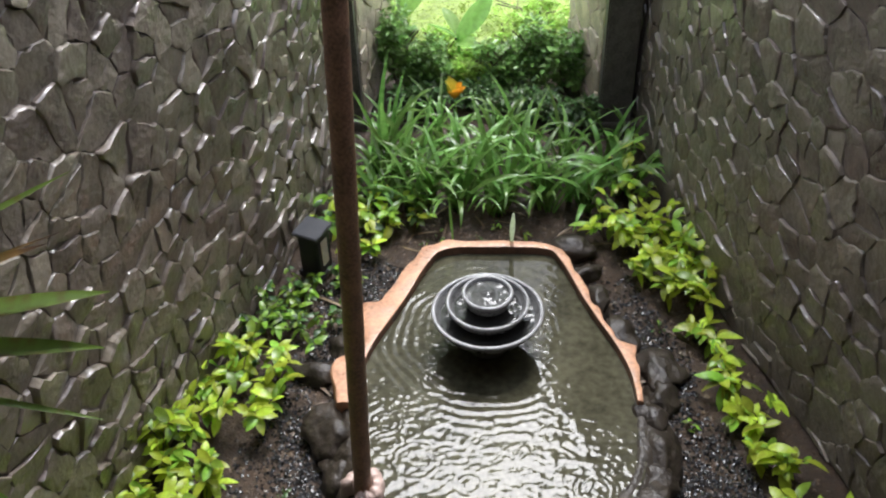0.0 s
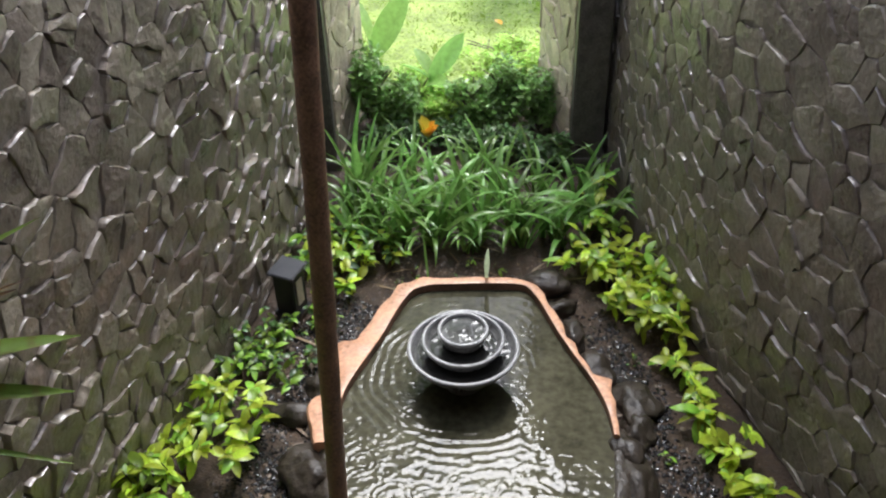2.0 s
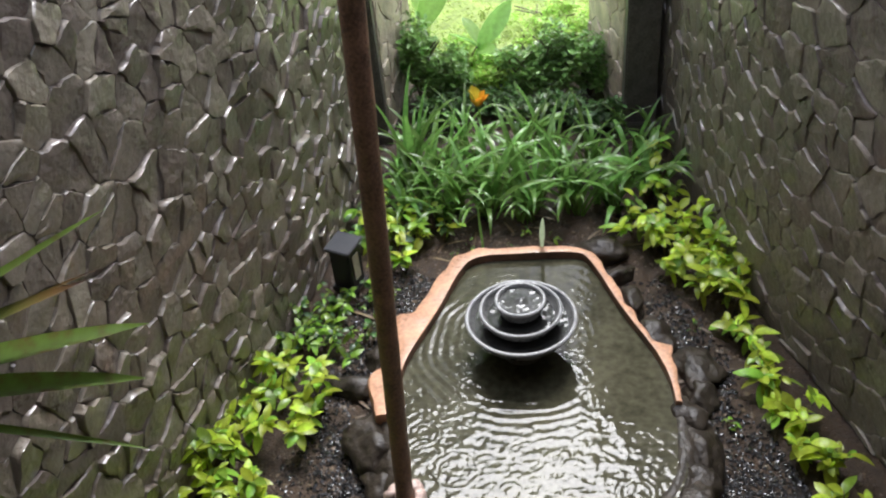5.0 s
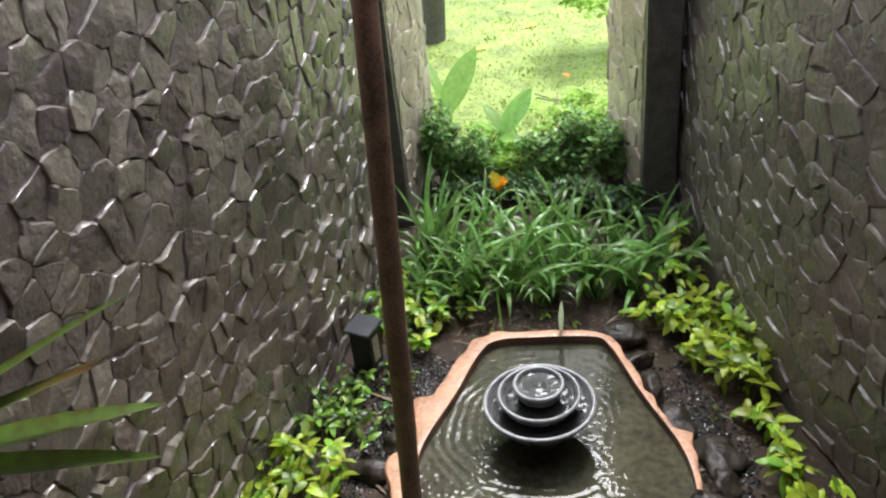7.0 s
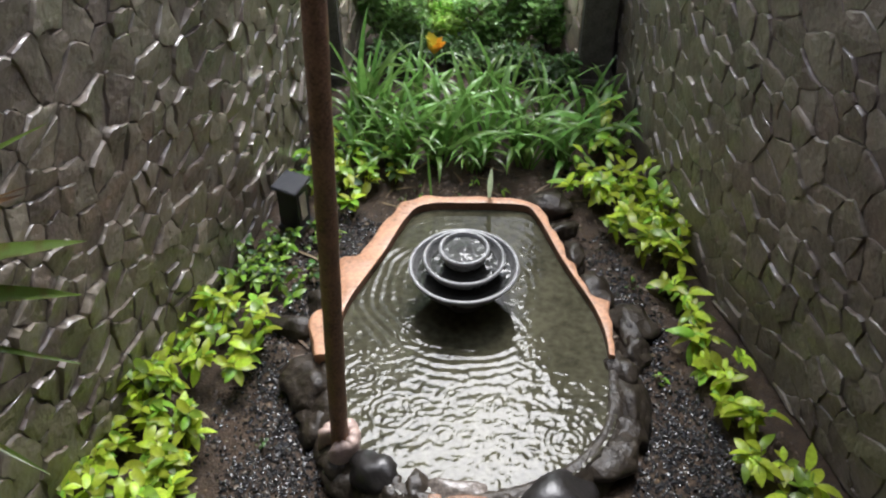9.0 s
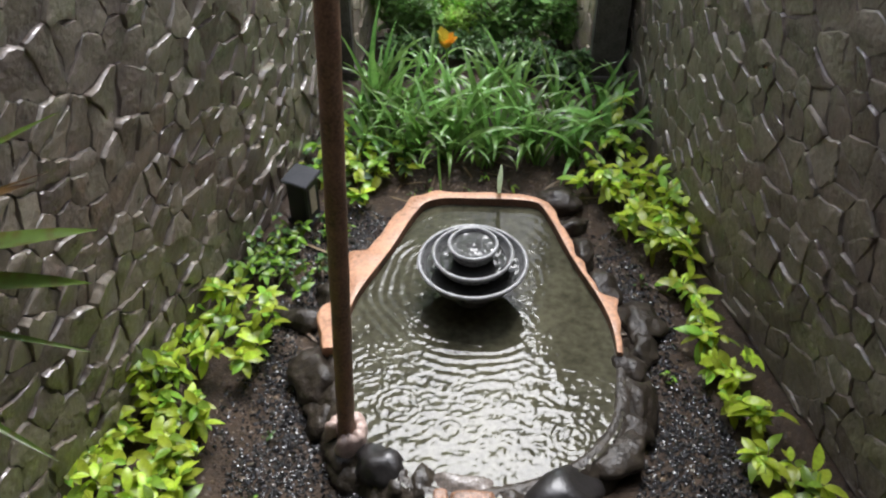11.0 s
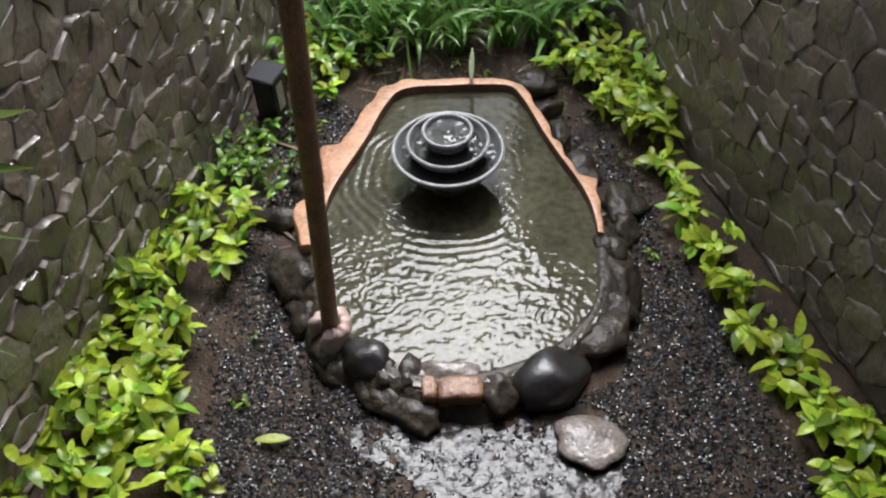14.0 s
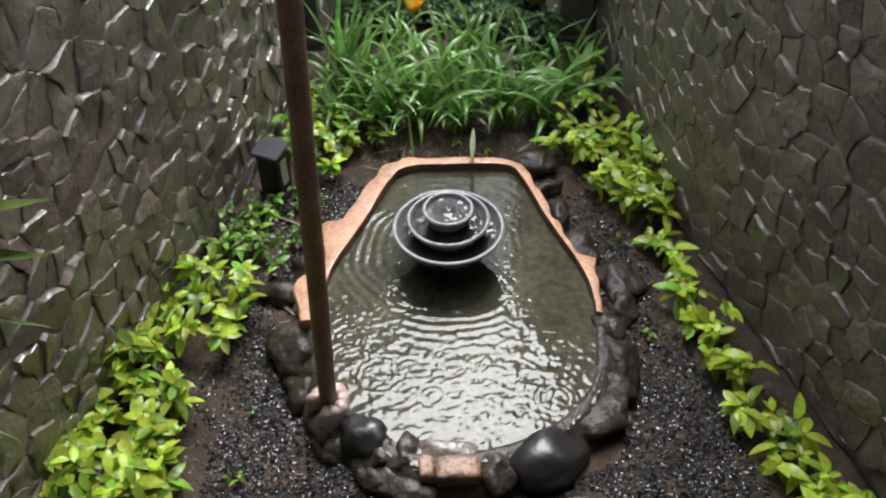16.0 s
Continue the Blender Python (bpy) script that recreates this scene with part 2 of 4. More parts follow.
def spline(points, n):
    """A smooth closed curve through the points, n steps a piece."""
    out, k = [], len(points)
    for i in range(k):
        p0, p1, p2, p3 = (Vector(points[(i + j - 1) % k]) for j in range(4))
        for s in range(n):
            t = s / n
            out.append(tuple(0.5 * ((2 * p1) + (p2 - p0) * t + (2 * p0 - 5 * p1 + 4 * p2 - p3) * t * t + (3 * p1 - p0 - 3 * p2 + p3) * t ** 3)))
    return out


# ---------------------------------------------------------------- setting
LEFT = [(-1.95, -3.6), (-1.52, -2.0), (-1.29, -1.0), (-1.10, -0.2), (-0.91, 0.5), (-0.80, 1.2), (-0.75, 1.8)]
RIGHT = [(2.02, -3.6), (1.60, -2.0), (1.33, -1.0), (1.12, -0.3), (1.01, 0.1), (0.93, 0.45), (0.86, 0.9), (0.82, 1.85)]
WALL_TOP = 3.0

# the ground reaches the horizon; the court has a bed of its own on it
bm = bmesh.new()
bm.faces.new([bm.verts.new(p) for p in ((-600, -600, -0.03), (600, -600, -0.03), (600, 900, -0.03), (-600, 900, -0.03))])
tagged(new("ground", from_bm("ground", bm, LAWN)), "green lawn reaching to the horizon", "ground", kind="structure")


def soil_height(x, y):
    h = 0.013 * noise.noise(Vector((x * 3, y * 3, 0))) + 0.009 * noise.noise(Vector((x * 13, y * 13, 3))) + 0.004 * noise.noise(Vector((x * 40, y * 40, 6)))
    d = ((x - 0.18) / 0.46) ** 2 + ((y + 1.45) / 0.46) ** 2
    return h - 0.012 - 0.006 * max(0.0, 1 - d)


def soil_bed():
    nx, ny = 200, 330
    verts, faces = [], []
    for j in range(ny + 1):
        y = -3.65 + 6.35 * j / ny
        xl, xr = lerp_line(LEFT, min(y, 1.7)) - 0.1, lerp_line(RIGHT, min(y, 1.7)) + 0.1
        for i in range(nx + 1):
            x = xl + (xr - xl) * i / nx
            verts.append((x, y, soil_height(x, y)))
    for j in range(ny):
        for i in range(nx):
            a = j * (nx + 1) + i
            faces.append((a, a + 1, a + nx + 2, a + nx + 1))
    tagged(new("soil_bed", mesh_of("soil_bed", verts, faces, SOIL, True)), "dark wet garden soil between the walls", "soil", kind="structure")


soil_bed()


def clip_cell(poly, px, py, qx, qy):
    """The side of the polygon that lies nearer to p than to q."""
    mx, my, dx, dy = (px + qx) / 2, (py + qy) / 2, qx - px, qy - py
    out = []
    for (x1, y1), (x2, y2) in zip(poly, poly[1:] + poly[:1]):
        d1, d2 = (x1 - mx) * dx + (y1 - my) * dy, (x2 - mx) * dx + (y2 - my) * dy
        if d1 <= 0:
            out.append((x1, y1))
        if d1 * d2 < 0:
            t = d1 / (d1 - d2)
            out.append((x1 + (x2 - x1) * t, y1 + (y2 - y1) * t))
    return out


def rubble_cells(width, height, size, rng):
    """Irregular stone outlines that fill a wall of that size."""
    cols, rows = max(1, int(width / size)), max(1, int(height / size))
    cw, ch = width / cols, height / rows
    seeds = {}
    for i in range(-1, cols + 1):
        for j in range(-1, rows + 1):
            seeds[i, j] = ((i + 0.5 + rng.uniform(-0.48, 0.48) + 0.5 * (j % 2)) * cw, (j + 0.5 + rng.uniform(-0.46, 0.46)) * ch)
    cells = []
    for key in list(seeds):
        if rng.random() < 0.24:
            del seeds[key]
    for (i, j), (px, py) in seeds.items():
        poly = [(px - 2 * cw, py - 2 * ch), (px + 2 * cw, py - 2 * ch), (px + 2 * cw, py + 2 * ch), (px - 2 * cw, py + 2 * ch)]
        for di in (-2, -1, 0, 1, 2):
            for dj in (-2, -1, 0, 1, 2):
                q = seeds.get((i + di, j + dj))
                if q and (di or dj) and poly:
                    poly = clip_cell(poly, px, py, *q)
        poly = [(min(max(x, 0), width), min(max(y, 0), height)) for x, y in poly]
        area = 0.5 * abs(sum(a[0] * b[1] - b[0] * a[1] for a, b in zip(poly, poly[1:] + poly[:1])))
        if len(poly) >= 3 and area > 0.1 * cw * ch:
            cells.append((px, py, poly))
    return cells


def stone_solid(poly, rng, depth):
    """A split stone: a ragged outline, sheer sides, a face that leans out to its upper edge and is broken into a few chipped planes."""
    cx, cy = sum(p[0] for p in poly) / len(poly), sum(p[1] for p in poly) / len(poly)
    ragged = []
    for a, b in zip(poly, poly[1:] + poly[:1]):
        ln = math.dist(a, b)
        if ln < 0.014:
            ragged.append(((a[0] + b[0]) / 2, (a[1] + b[1]) / 2))
            continue
        cuts = (rng.uniform(0.03, 0.1), rng.uniform(0.3, 0.5), rng.uniform(0.6, 0.75), rng.uniform(0.9, 0.97)) if ln > 0.05 else (rng.uniform(0.05, 0.15), rng.uniform(0.85, 0.95))
        for t in cuts:
            off = rng.uniform(-0.09, 0.06) * ln * (1.0 if 0.2 < t < 0.8 else 0.35)
            ragged.append((a[0] + (b[0] - a[0]) * t + off * (b[1] - a[1]) / ln, a[1] + (b[1] - a[1]) * t - off * (b[0] - a[0]) / ln))
    n = len(ragged)
    tall = depth / 0.02
    tx, ty = rng.uniform(-0.17, 0.17) * tall, rng.uniform(-0.08, 0.24) * tall
    ledge = rng.choice((0.02, 0.06, 0.12, 0.22)) * depth
    knock = rng.uniform(0, 6.3)
    cut = rng.choice((0.0, 0.0, 0.25, 0.45)) * depth
    shoulder = rng.choice((0.93, 0.955, 0.975))
    verts, faces = [], []
    for k in range(4):
        for x, y in ragged:
            dx, dy = x - cx, y - cy
            r = max(0.01, math.hypot(dx, dy))
            up = max(0.0, dy / r)
            side = max(0.0, math.cos(math.atan2(dy, dx) - knock) - 0.55) / 0.45
            edge = max(0.4, 1 - (rng.uniform(0.0004, 0.0016) + ledge * up) / r)
            f = (1.0, edge, edge * shoulder * rng.uniform(0.97, 1.0), rng.uniform(0.46, 0.62))[k]
            dx, dy = dx * f, dy * f
            lean = depth + tx * dx + ty * dy - cut * side * (1.0 if k in (1, 2) else 0.25)
            z = (-0.006, max(0.001, lean - (0.05 + 0.42 * up) * depth), max(0.002, lean - rng.uniform(0.0, 0.0010)), max(0.002, lean + rng.uniform(-0.0008, 0.0018) * tall))[k]
            verts.append((dx, dy, z))
    verts.append((rng.uniform(-0.008, 0.008), rng.uniform(-0.008, 0.008), max(0.002, depth + rng.uniform(0.0, 0.0028) * tall)))
    for k in range(3):
        for i in range(n):
            a, b = k * n + i, k * n + (i + 1) % n
            faces.append((a, b, b + n, a + n))
    for i in range(n):
        faces.append((3 * n + i, 3 * n + (i + 1) % n, 4 * n))
    return (cx, cy), verts, faces


def stone_mesh(name, verts, faces, material):
    """Smooth over the face, sharp at the broken edges."""
    me = mesh_of(name, verts, faces, material, True)
    me.set_sharp_from_angle(angle=radians(33))
    return me


WALLS = []


def rubble_wall(name, line, side, label, size, near, seed, proud=0.032, height=WALL_TOP, stone=None, rest=None):
    """A wall along a bent line of (x, y): a solid core, and stones set on its face towards the court."""
    rng = random.Random(seed)
    pts = [Vector((*p, 0)) for p in line]
    lengths = [0.0]
    for a, b in zip(pts, pts[1:]):
        lengths.append(lengths[-1] + (b - a).length)

    def at(s):
        s = min(max(s, 0), lengths[-1])
        for k in range(len(pts) - 1):
            if s <= lengths[k + 1] or k == len(pts) - 2:
                d = (pts[k + 1] - pts[k]).normalized()
                return pts[k] + d * (s - lengths[k]), d

    verts, faces = [], []
    for p_index, p in enumerate(pts):
        d = (pts[min(p_index + 1, len(pts) - 1)] - pts[max(p_index - 1, 0)]).normalized()
        out = Vector((d.y, -d.x, 0)) * -side
        for q in (p, p + out * 0.3):
            for z in (-0.05, height):
                verts.append((q.x, q.y, z))
    for k in range(len(pts) - 1):
        a, b = 4 * k, 4 * k + 4
        faces += [(a, b, b + 1, a + 1), (a + 2, a + 3, b + 3, b + 2), (a + 1, b + 1, b + 3, a + 3), (a, a + 2, b + 2, b)]
    e = 4 * (len(pts) - 1)
    faces += [(0, 1, 3, 2), (e, e + 2, e + 3, e + 1)]
    wall = tagged(new(name, mesh_of(name, verts, faces, MORTAR)), label, "wall", kind="structure")
    pieces, rest_v, rest_f = [], [], []
    for px, py, poly in rubble_cells(lengths[-1], height, size, rng):
        (cx, cy), sv, sf = stone_solid(poly, rng, rng.uniform(0.35 * proud, proud))
        p, d = at(cx)
        face = Vector((d.y, -d.x, 0)) * side
        m = Matrix(((d.x, 0, face.x, p.x), (d.y, 0, face.y, p.y), (0, 1, face.z, cy), (0, 0, 0, 1)))
        pieces.append((abs(p.y - near[0]) + 0.7 * abs(cy - near[1]), m, sv, sf))
    pieces.sort(key=lambda q: q[0])
    for k, (_, m, sv, sf) in enumerate(pieces):
        if k >= 300:
            base = len(rest_v)
            rest_v += [tuple(m @ Vector(v)) for v in sv]
            rest_f += [tuple(base + i for i in f) for f in sf]
    WALLS.append((wall, pieces[:300], stone or STONE))
    if rest_v:
        tagged(part("stones", stone_mesh("stones", rest_v, rest_f, rest or STONE_REST), wall), kind="stuff")
    return wall


rubble_wall("wall_left", LEFT, 1, "grey-brown rubble stone wall, wet with rain", 0.088, (-0.1, 1.0), 17, 0.021)
rubble_wall("wall_right", RIGHT, -1, "dark grey rubble stone wall, wet with rain", 0.090, (-0.1, 0.9), 12, 0.013, WALL_TOP, DARK_STONE, DARK_REST)
rubble_wall("wall_jamb_left", [(-0.668, 1.83), (-0.548, 2.44)], 1, "beige rubble stone jamb of the garden opening", 0.09, (1.8, 1.0), 13, 0.013, 3.0, JAMB_STONE, JAMB_REST)
rubble_wall("wall_jamb_right", [(0.620, 1.81), (0.505, 2.42)], -1, "beige rubble stone jamb of the garden opening", 0.09, (1.8, 1.0), 14, 0.013, 3.0, JAMB_STONE, JAMB_REST)

# unseen plain wall and eave, added to close off light behind the viewer
def plain_block(name, w, d, h, x, y, z, material, label, category):
    ob = new(name, from_bm(name, box_bm(w, d, h, 0.01), material))
    ob.matrix_basis = pose(x, y, z)
    return tagged(ob, label, category, kind="structure")


plain_block("wall_back", 4.6, 0.2, 3.3, 0.0, -3.7, 1.6, PLASTER, "plain dark wall added unseen behind the court to limit light", "wall")
plain_block("eave", 5.2, 2.8, 0.12, 0.0, -2.65, 3.07, TIMBER, "dark eave added unseen overhead to shade the near court", "eave")


def post(name, w, d, h, x, y):
    t = thing(name, pose(x, y, -0.03), "black square post standing beside the stone pier", "post")
    part("shaft", from_bm("shaft", box_bm(w, d, h, 0.008), BLACK_POST), t, pose(0, 0, h / 2))
    part("foot", from_bm("foot", box_bm(w + 0.05, d + 0.05, 0.06, 0.006), BLACK_POST), t, pose(0, 0, 0.04))
    return t


post("gate_post", 0.17, 0.10, 3.0, 0.700, 1.75)
post("gate_post", 0.06, 0.08, 3.0, -0.694, 1.77)

# ---------------------------------------------------------------- pond
INNER = [(-0.17, 0.50), (0.05, 0.51), (0.25, 0.50), (0.31, 0.44), (0.40, 0.15), (0.50, -0.12), (0.53, -0.30), (0.515, -0.50), (0.47, -0.68), (0.30, -0.85),
         (0.05, -0.93), (-0.12, -0.93), (-0.26, -0.84), (-0.40, -0.68), (-0.46, -0.45), (-0.465, -0.23), (-0.44, -0.08), (-0.33, 0.18), (-0.25, 0.40)]
OUTER = [(-0.26, 0.53), (-0.16, 0.565), (-0.05, 0.555), (0.10, 0.56), (0.25, 0.545), (0.335, 0.50), (0.35, 0.40), (0.385, 0.33), (0.425, 0.15), (0.47, 0.02), (0.50, -0.05),
         (0.565, -0.09), (0.555, -0.17), (0.565, -0.28), (0.555, -0.37)]
OUTER_L = [(-0.545, -0.38), (-0.575, -0.28), (-0.60, -0.20), (-0.585, -0.155), (-0.50, -0.12), (-0.475, -0.06), (-0.50, 0.08), (-0.51, 0.15), (-0.42, 0.175), (-0.35, 0.37)]
WATER_Z, RIM_Z = 0.09, 0.13
inner = spline(INNER, 6)


def terracotta_rim():
    """The raised lip round the back of the pond: wavy outside, following the water inside."""
    outer = [(x, y) for x, y in OUTER_L] + OUTER
    path = []
    for a, b in zip(outer, outer[1:]):
        for s in range(8):
            t = s / 8
            path.append((a[0] + (b[0] - a[0]) * t, a[1] + (b[1] - a[1]) * t))
    path.append(outer[-1])
    soft = path[:]
    for _ in range(1):
        soft = [soft[0]] + [tuple((p[i] + 2 * q[i] + r[i]) / 4 for i in (0, 1)) for p, q, r in zip(soft, soft[1:], soft[2:])] + [soft[-1]]
    start = min(range(len(inner)), key=lambda i: math.dist(inner[i], (-0.465, -0.37)))
    end = min(range(len(inner)), key=lambda i: math.dist(inner[i], (0.53, -0.36)))
    loop = inner[start:] + inner[:end + 1]
    acc = [0.0]
    for a, b in zip(loop, loop[1:]):
        acc.append(acc[-1] + math.dist(a, b))
    oc = [0.0]
    for a, b in zip(soft, soft[1:]):
        oc.append(oc[-1] + math.dist(a, b))
    n = 150
    verts, faces = [], []
    for i in range(n + 1):
        t = i / n
        o = (np.interp(t * oc[-1], oc, [p[0] for p in soft]), np.interp(t * oc[-1], oc, [p[1] for p in soft]))
        o = (o[0] + 0.017 * noise.noise(Vector((o[0] * 13, o[1] * 13, 5))), o[1] + 0.017 * noise.noise(Vector((o[0] * 14, o[1] * 14, 8))))
        near = min(range(len(loop)), key=lambda k: math.dist(loop[k], o) + 0.4 * abs(acc[k] / acc[-1] - t))
        q = (np.interp(t * acc[-1], acc, [p[0] for p in loop]), np.interp(t * acc[-1], acc, [p[1] for p in loop]))
        q = ((q[0] + loop[near][0]) / 2, (q[1] + loop[near][1]) / 2) if 0.02 < t < 0.98 else q
        u = Vector((q[0] - o[0], q[1] - o[1], 0))
        dz = 0.003 * noise.noise(Vector((o[0] * 9, o[1] * 9, 0)))
        for s, z in ((0.0, -0.03), (0.0, RIM_Z - 0.010), (0.06, RIM_Z - 0.002), (0.2, RIM_Z), (0.9, RIM_Z), (0.98, RIM_Z - 0.001), (1.0, RIM_Z - 0.004), (1.0, -0.02)):
            verts.append((o[0] + u.x * s, o[1] + u.y * s, z + (dz if z > 0 else 0)))
    k = 8
    for i in range(n):
        for j in range(k - 1):
            a = i * k + j
            faces.append((a, a + 1, a + k + 1, a + k))
    faces.append(tuple(range(k - 1, -1, -1)))
    faces.append(tuple(n * k + j for j in range(k)))
    me = mesh_of("rim", verts, faces, TERRACOTTA, True)
    # the face down to the water gets its shadow by colour
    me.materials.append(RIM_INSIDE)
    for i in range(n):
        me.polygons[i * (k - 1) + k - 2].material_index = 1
    me.set_sharp_from_angle(angle=radians(40))
    return me


def ripple(x, y):
    """Height of the stirred water: rings from the overflow, rings of rain drops and small chop that grows towards the front."""
    r = math.hypot(x, y - 0.02)
    broken = 0.7 + 1.1 * noise.noise(Vector((x * 7, y * 7, 11)))
    wander = 0.020 * noise.noise(Vector((x * 6, y * 6, 1))) + 0.008 * noise.noise(Vector((x * 15, y * 15, 3)))
    swell = math.exp(-((r - 0.38) / 0.17) ** 2)
    side = 0.25 + 0.75 * min(1.0, max(0.0, (0.22 - x) / 0.3))
    h = 0.0019 * max(0.0, broken) * side * swell * math.sin(2 * math.pi * (r + wander) / 0.040)
    for dx, dy, age, power in DROPS:
        d = math.hypot(x - dx, y - dy)
        if d < age + 0.06:
            h += power * math.exp(-((d - age) / 0.026) ** 2) * math.cos(2 * math.pi * (d - age) / 0.021)
    calm = min(1.0, max(0.0, (x - 0.10) / 0.22)) * min(1.0, max(0.0, (y + 0.66) / 0.25))
    calm = max(calm, min(1.0, max(0.0, (y - 0.12) / 0.2)))
    shelter = max(0.0, 1 - (max(0.0, math.hypot(x, (y + 0.06) * 1.1) - 0.16) / 0.12) ** 2)
    near = min(1.0, max(0.45, (r - 0.30) / 0.25))
    return (h + near * chop(x, y)) * (1 - 0.70 * calm) * (1 - 0.72 * shelter)


def chop(x, y):
    long = 0.0020 * noise.noise(Vector((x * 13, y * 24, 9))) + 0.0012 * noise.noise(Vector((x * 24, y * 40, 5)))
    return 0.85 * long + 0.0021 * noise.noise(Vector((x * 44, y * 66, 2))) + 0.0011 * noise.noise(Vector((x * 85, y * 95, 4)))


rng = random.Random(5)
DROPS = [(rng.uniform(-0.45, 0.5), rng.uniform(-0.9, 0.45), rng.uniform(0.008, 0.075), rng.uniform(0.0004, 0.0011)) for _ in range(40)]


def water_sheet(poly, z, step, height, name, material):
    xs, ys = [p[0] for p in poly], [p[1] for p in poly]
    nx, ny = int((max(xs) - min(xs)) / step) + 3, int((max(ys) - min(ys)) / step) + 3
    x0, y0 = min(xs) - step, min(ys) - step
    verts, faces, index = [], [], {}

    def corner(i, j):
        if (i, j) not in index:
            index[i, j] = len(verts)
            x, y = x0 + i * step, y0 + j * step
            verts.append((x, y, z + height(x, y)))
        return index[i, j]

    for i in range(nx):
        for j in range(ny):
            if inside(poly, x0 + (i + 0.5) * step, y0 + (j + 0.5) * step):
                faces.append((corner(i, j), corner(i + 1, j), corner(i + 1, j + 1), corner(i, j + 1)))
    return mesh_of(name, verts, faces, material, True)


def mortar_kerb():
    """The dark bed of earth and mortar round the front of the pond, in which the stones are set."""
    front = [(x, y) for x, y in inner if y < -0.34]
    front = sorted(front, key=lambda p: math.atan2(p[1] + 0.34, p[0] - 0.03))
    verts, faces = [], []
    for x, y in front:
        way = Vector((x - 0.03, (y + 0.34) * 1.1, 0)).normalized()
        lump = 1 + 0.35 * noise.noise(Vector((x * 9, y * 9, 4)))
        for out, z in ((-0.008, 0.02), (-0.006, 0.088), (0.018, 0.098), (0.055, 0.088), (0.090, 0.055), (0.120, 0.0), (0.135, -0.03)):
            rise = z * (0.85 + 0.35 * noise.noise(Vector((x * 14 + out * 30, y * 14, 9)))) if 0 < z < 0.09 and out > 0 else z
            verts.append((x + way.x * out * lump, y + way.y * out * lump, rise))
    for i in range(len(front) - 1):
        for j in range(6):
            a = 7 * i + j
            faces.append((a, a + 1, a + 8, a + 7))
    return mesh_of("kerb", verts, faces, BROWN_ROCK, True)


def pond():
    t = thing("pond", pose(0, 0, 0), "garden pond with a wavy terracotta rim, full of rain-rippled water", "pond")
    part("rim", terracotta_rim(), t, label="wet orange terracotta rim")
    wall_v, wall_f = [], []
    n = len(inner)
    for x, y in inner:
        wall_v += [(x, y, -0.02), (x, y, WATER_Z - 0.012), (x * 1.06, y * 1.055, WATER_Z - 0.012), (x * 1.06, y * 1.055, -0.02)]
    for i in range(n):
        a, b = 4 * i, 4 * ((i + 1) % n)
        wall_f += [(a, b, b + 1, a + 1), (a + 1, b + 1, b + 2, a + 2), (a + 2, b + 2, b + 3, a + 3)]
    part("basin", mesh_of("basin", wall_v, wall_f, BASIN, False), t)
    part("kerb", mortar_kerb(), t, label="dark wet mortar bed under the edge stones")
    grown = [(x * 1.05, y * 1.045) for x, y in inner]
    part("water", water_sheet(grown, WATER_Z, 0.0065, ripple, "water", WATER), t, label="murky olive pond water with ripples")
    return t


pond()


def fountain():
    t = thing("fountain", pose(0, -0.048, 0.055), "three-tiered grey ceramic bowl fountain brimming with water", "fountain")
    part("pedestal", lathe("pedestal", [(0.0, -0.055), (0.09, -0.055), (0.085, 0.0), (0.075, 0.05), (0.06, 0.11), (0.07, 0.15), (0.0, 0.15)], GLAZE), t)
    for name, r, top, deep in (("large_bowl", 0.206, 0.222, 0.085), ("middle_bowl", 0.150, 0.262, 0.075), ("small_bowl", 0.090, 0.308, 0.078)):
        k = 0.010 if r > 0.2 else 0.008
        prof = [(0.0, top - deep), (r * 0.55, top - deep), (r * 0.86, top - deep * 0.7), (r * 0.97, top - 0.026), (r - 0.002, top - 0.012), (r - k, top - 0.012),
                (r - k - 0.004, top - 0.02), (r * 0.80, top - deep * 0.55), (r * 0.4, top - deep + 0.012), (0.0, top - deep + 0.012)]
        bowl = part(name, lathe(name, prof, GLAZE, 72), t)
        lip = [(r - k, top - 0.013), (r - k * 0.9, top - 0.003), (r - k * 0.45, top + 0.001), (r + 0.001, top), (r + 0.005, top - 0.004), (r + 0.005, top - 0.010), (r + 0.001, top - 0.015), (r - k, top - 0.013)]
        part("rim", lathe("bowl_rim", lip, RIM_GLAZE, 72), bowl, label="pale worn rim")
        rr = r - k + 0.001 if r < 0.1 else r - k - 0.006

        def lap(x, y, rr=rr):
            d = math.hypot(x, y)
            well = 0.009 * math.exp(-(d / 0.022) ** 2) if rr < 0.1 else 0.0
            return well + 0.0007 * math.sin(d / 0.0055) * (1 - d / rr * 0.6) + 0.0022 * noise.noise(Vector((x * 42, y * 42, rr)))

        disc = [(rr * math.cos(2 * math.pi * i / 64), rr * math.sin(2 * math.pi * i / 64)) for i in range(64)]
        part("water", water_sheet(disc, top - (0.016 if r < 0.1 else 0.034), 0.006, lap, "bowl_water", BOWL_WATER if r < 0.1 else SHADED_WATER), bowl)
    return t


fountain()


def boulder(name, x, y, z, w, d, h, material, seed, label, turn=0.0, group="stones round the pond", rough=0.25, cuts=0):
    ob = new(name, rock_mesh(name, w, d, h, material, seed, rough, cuts=cuts))
    ob.matrix_basis = pose(x, y, z, 0, 0, turn)
    return tagged(ob, label, "rock", group)


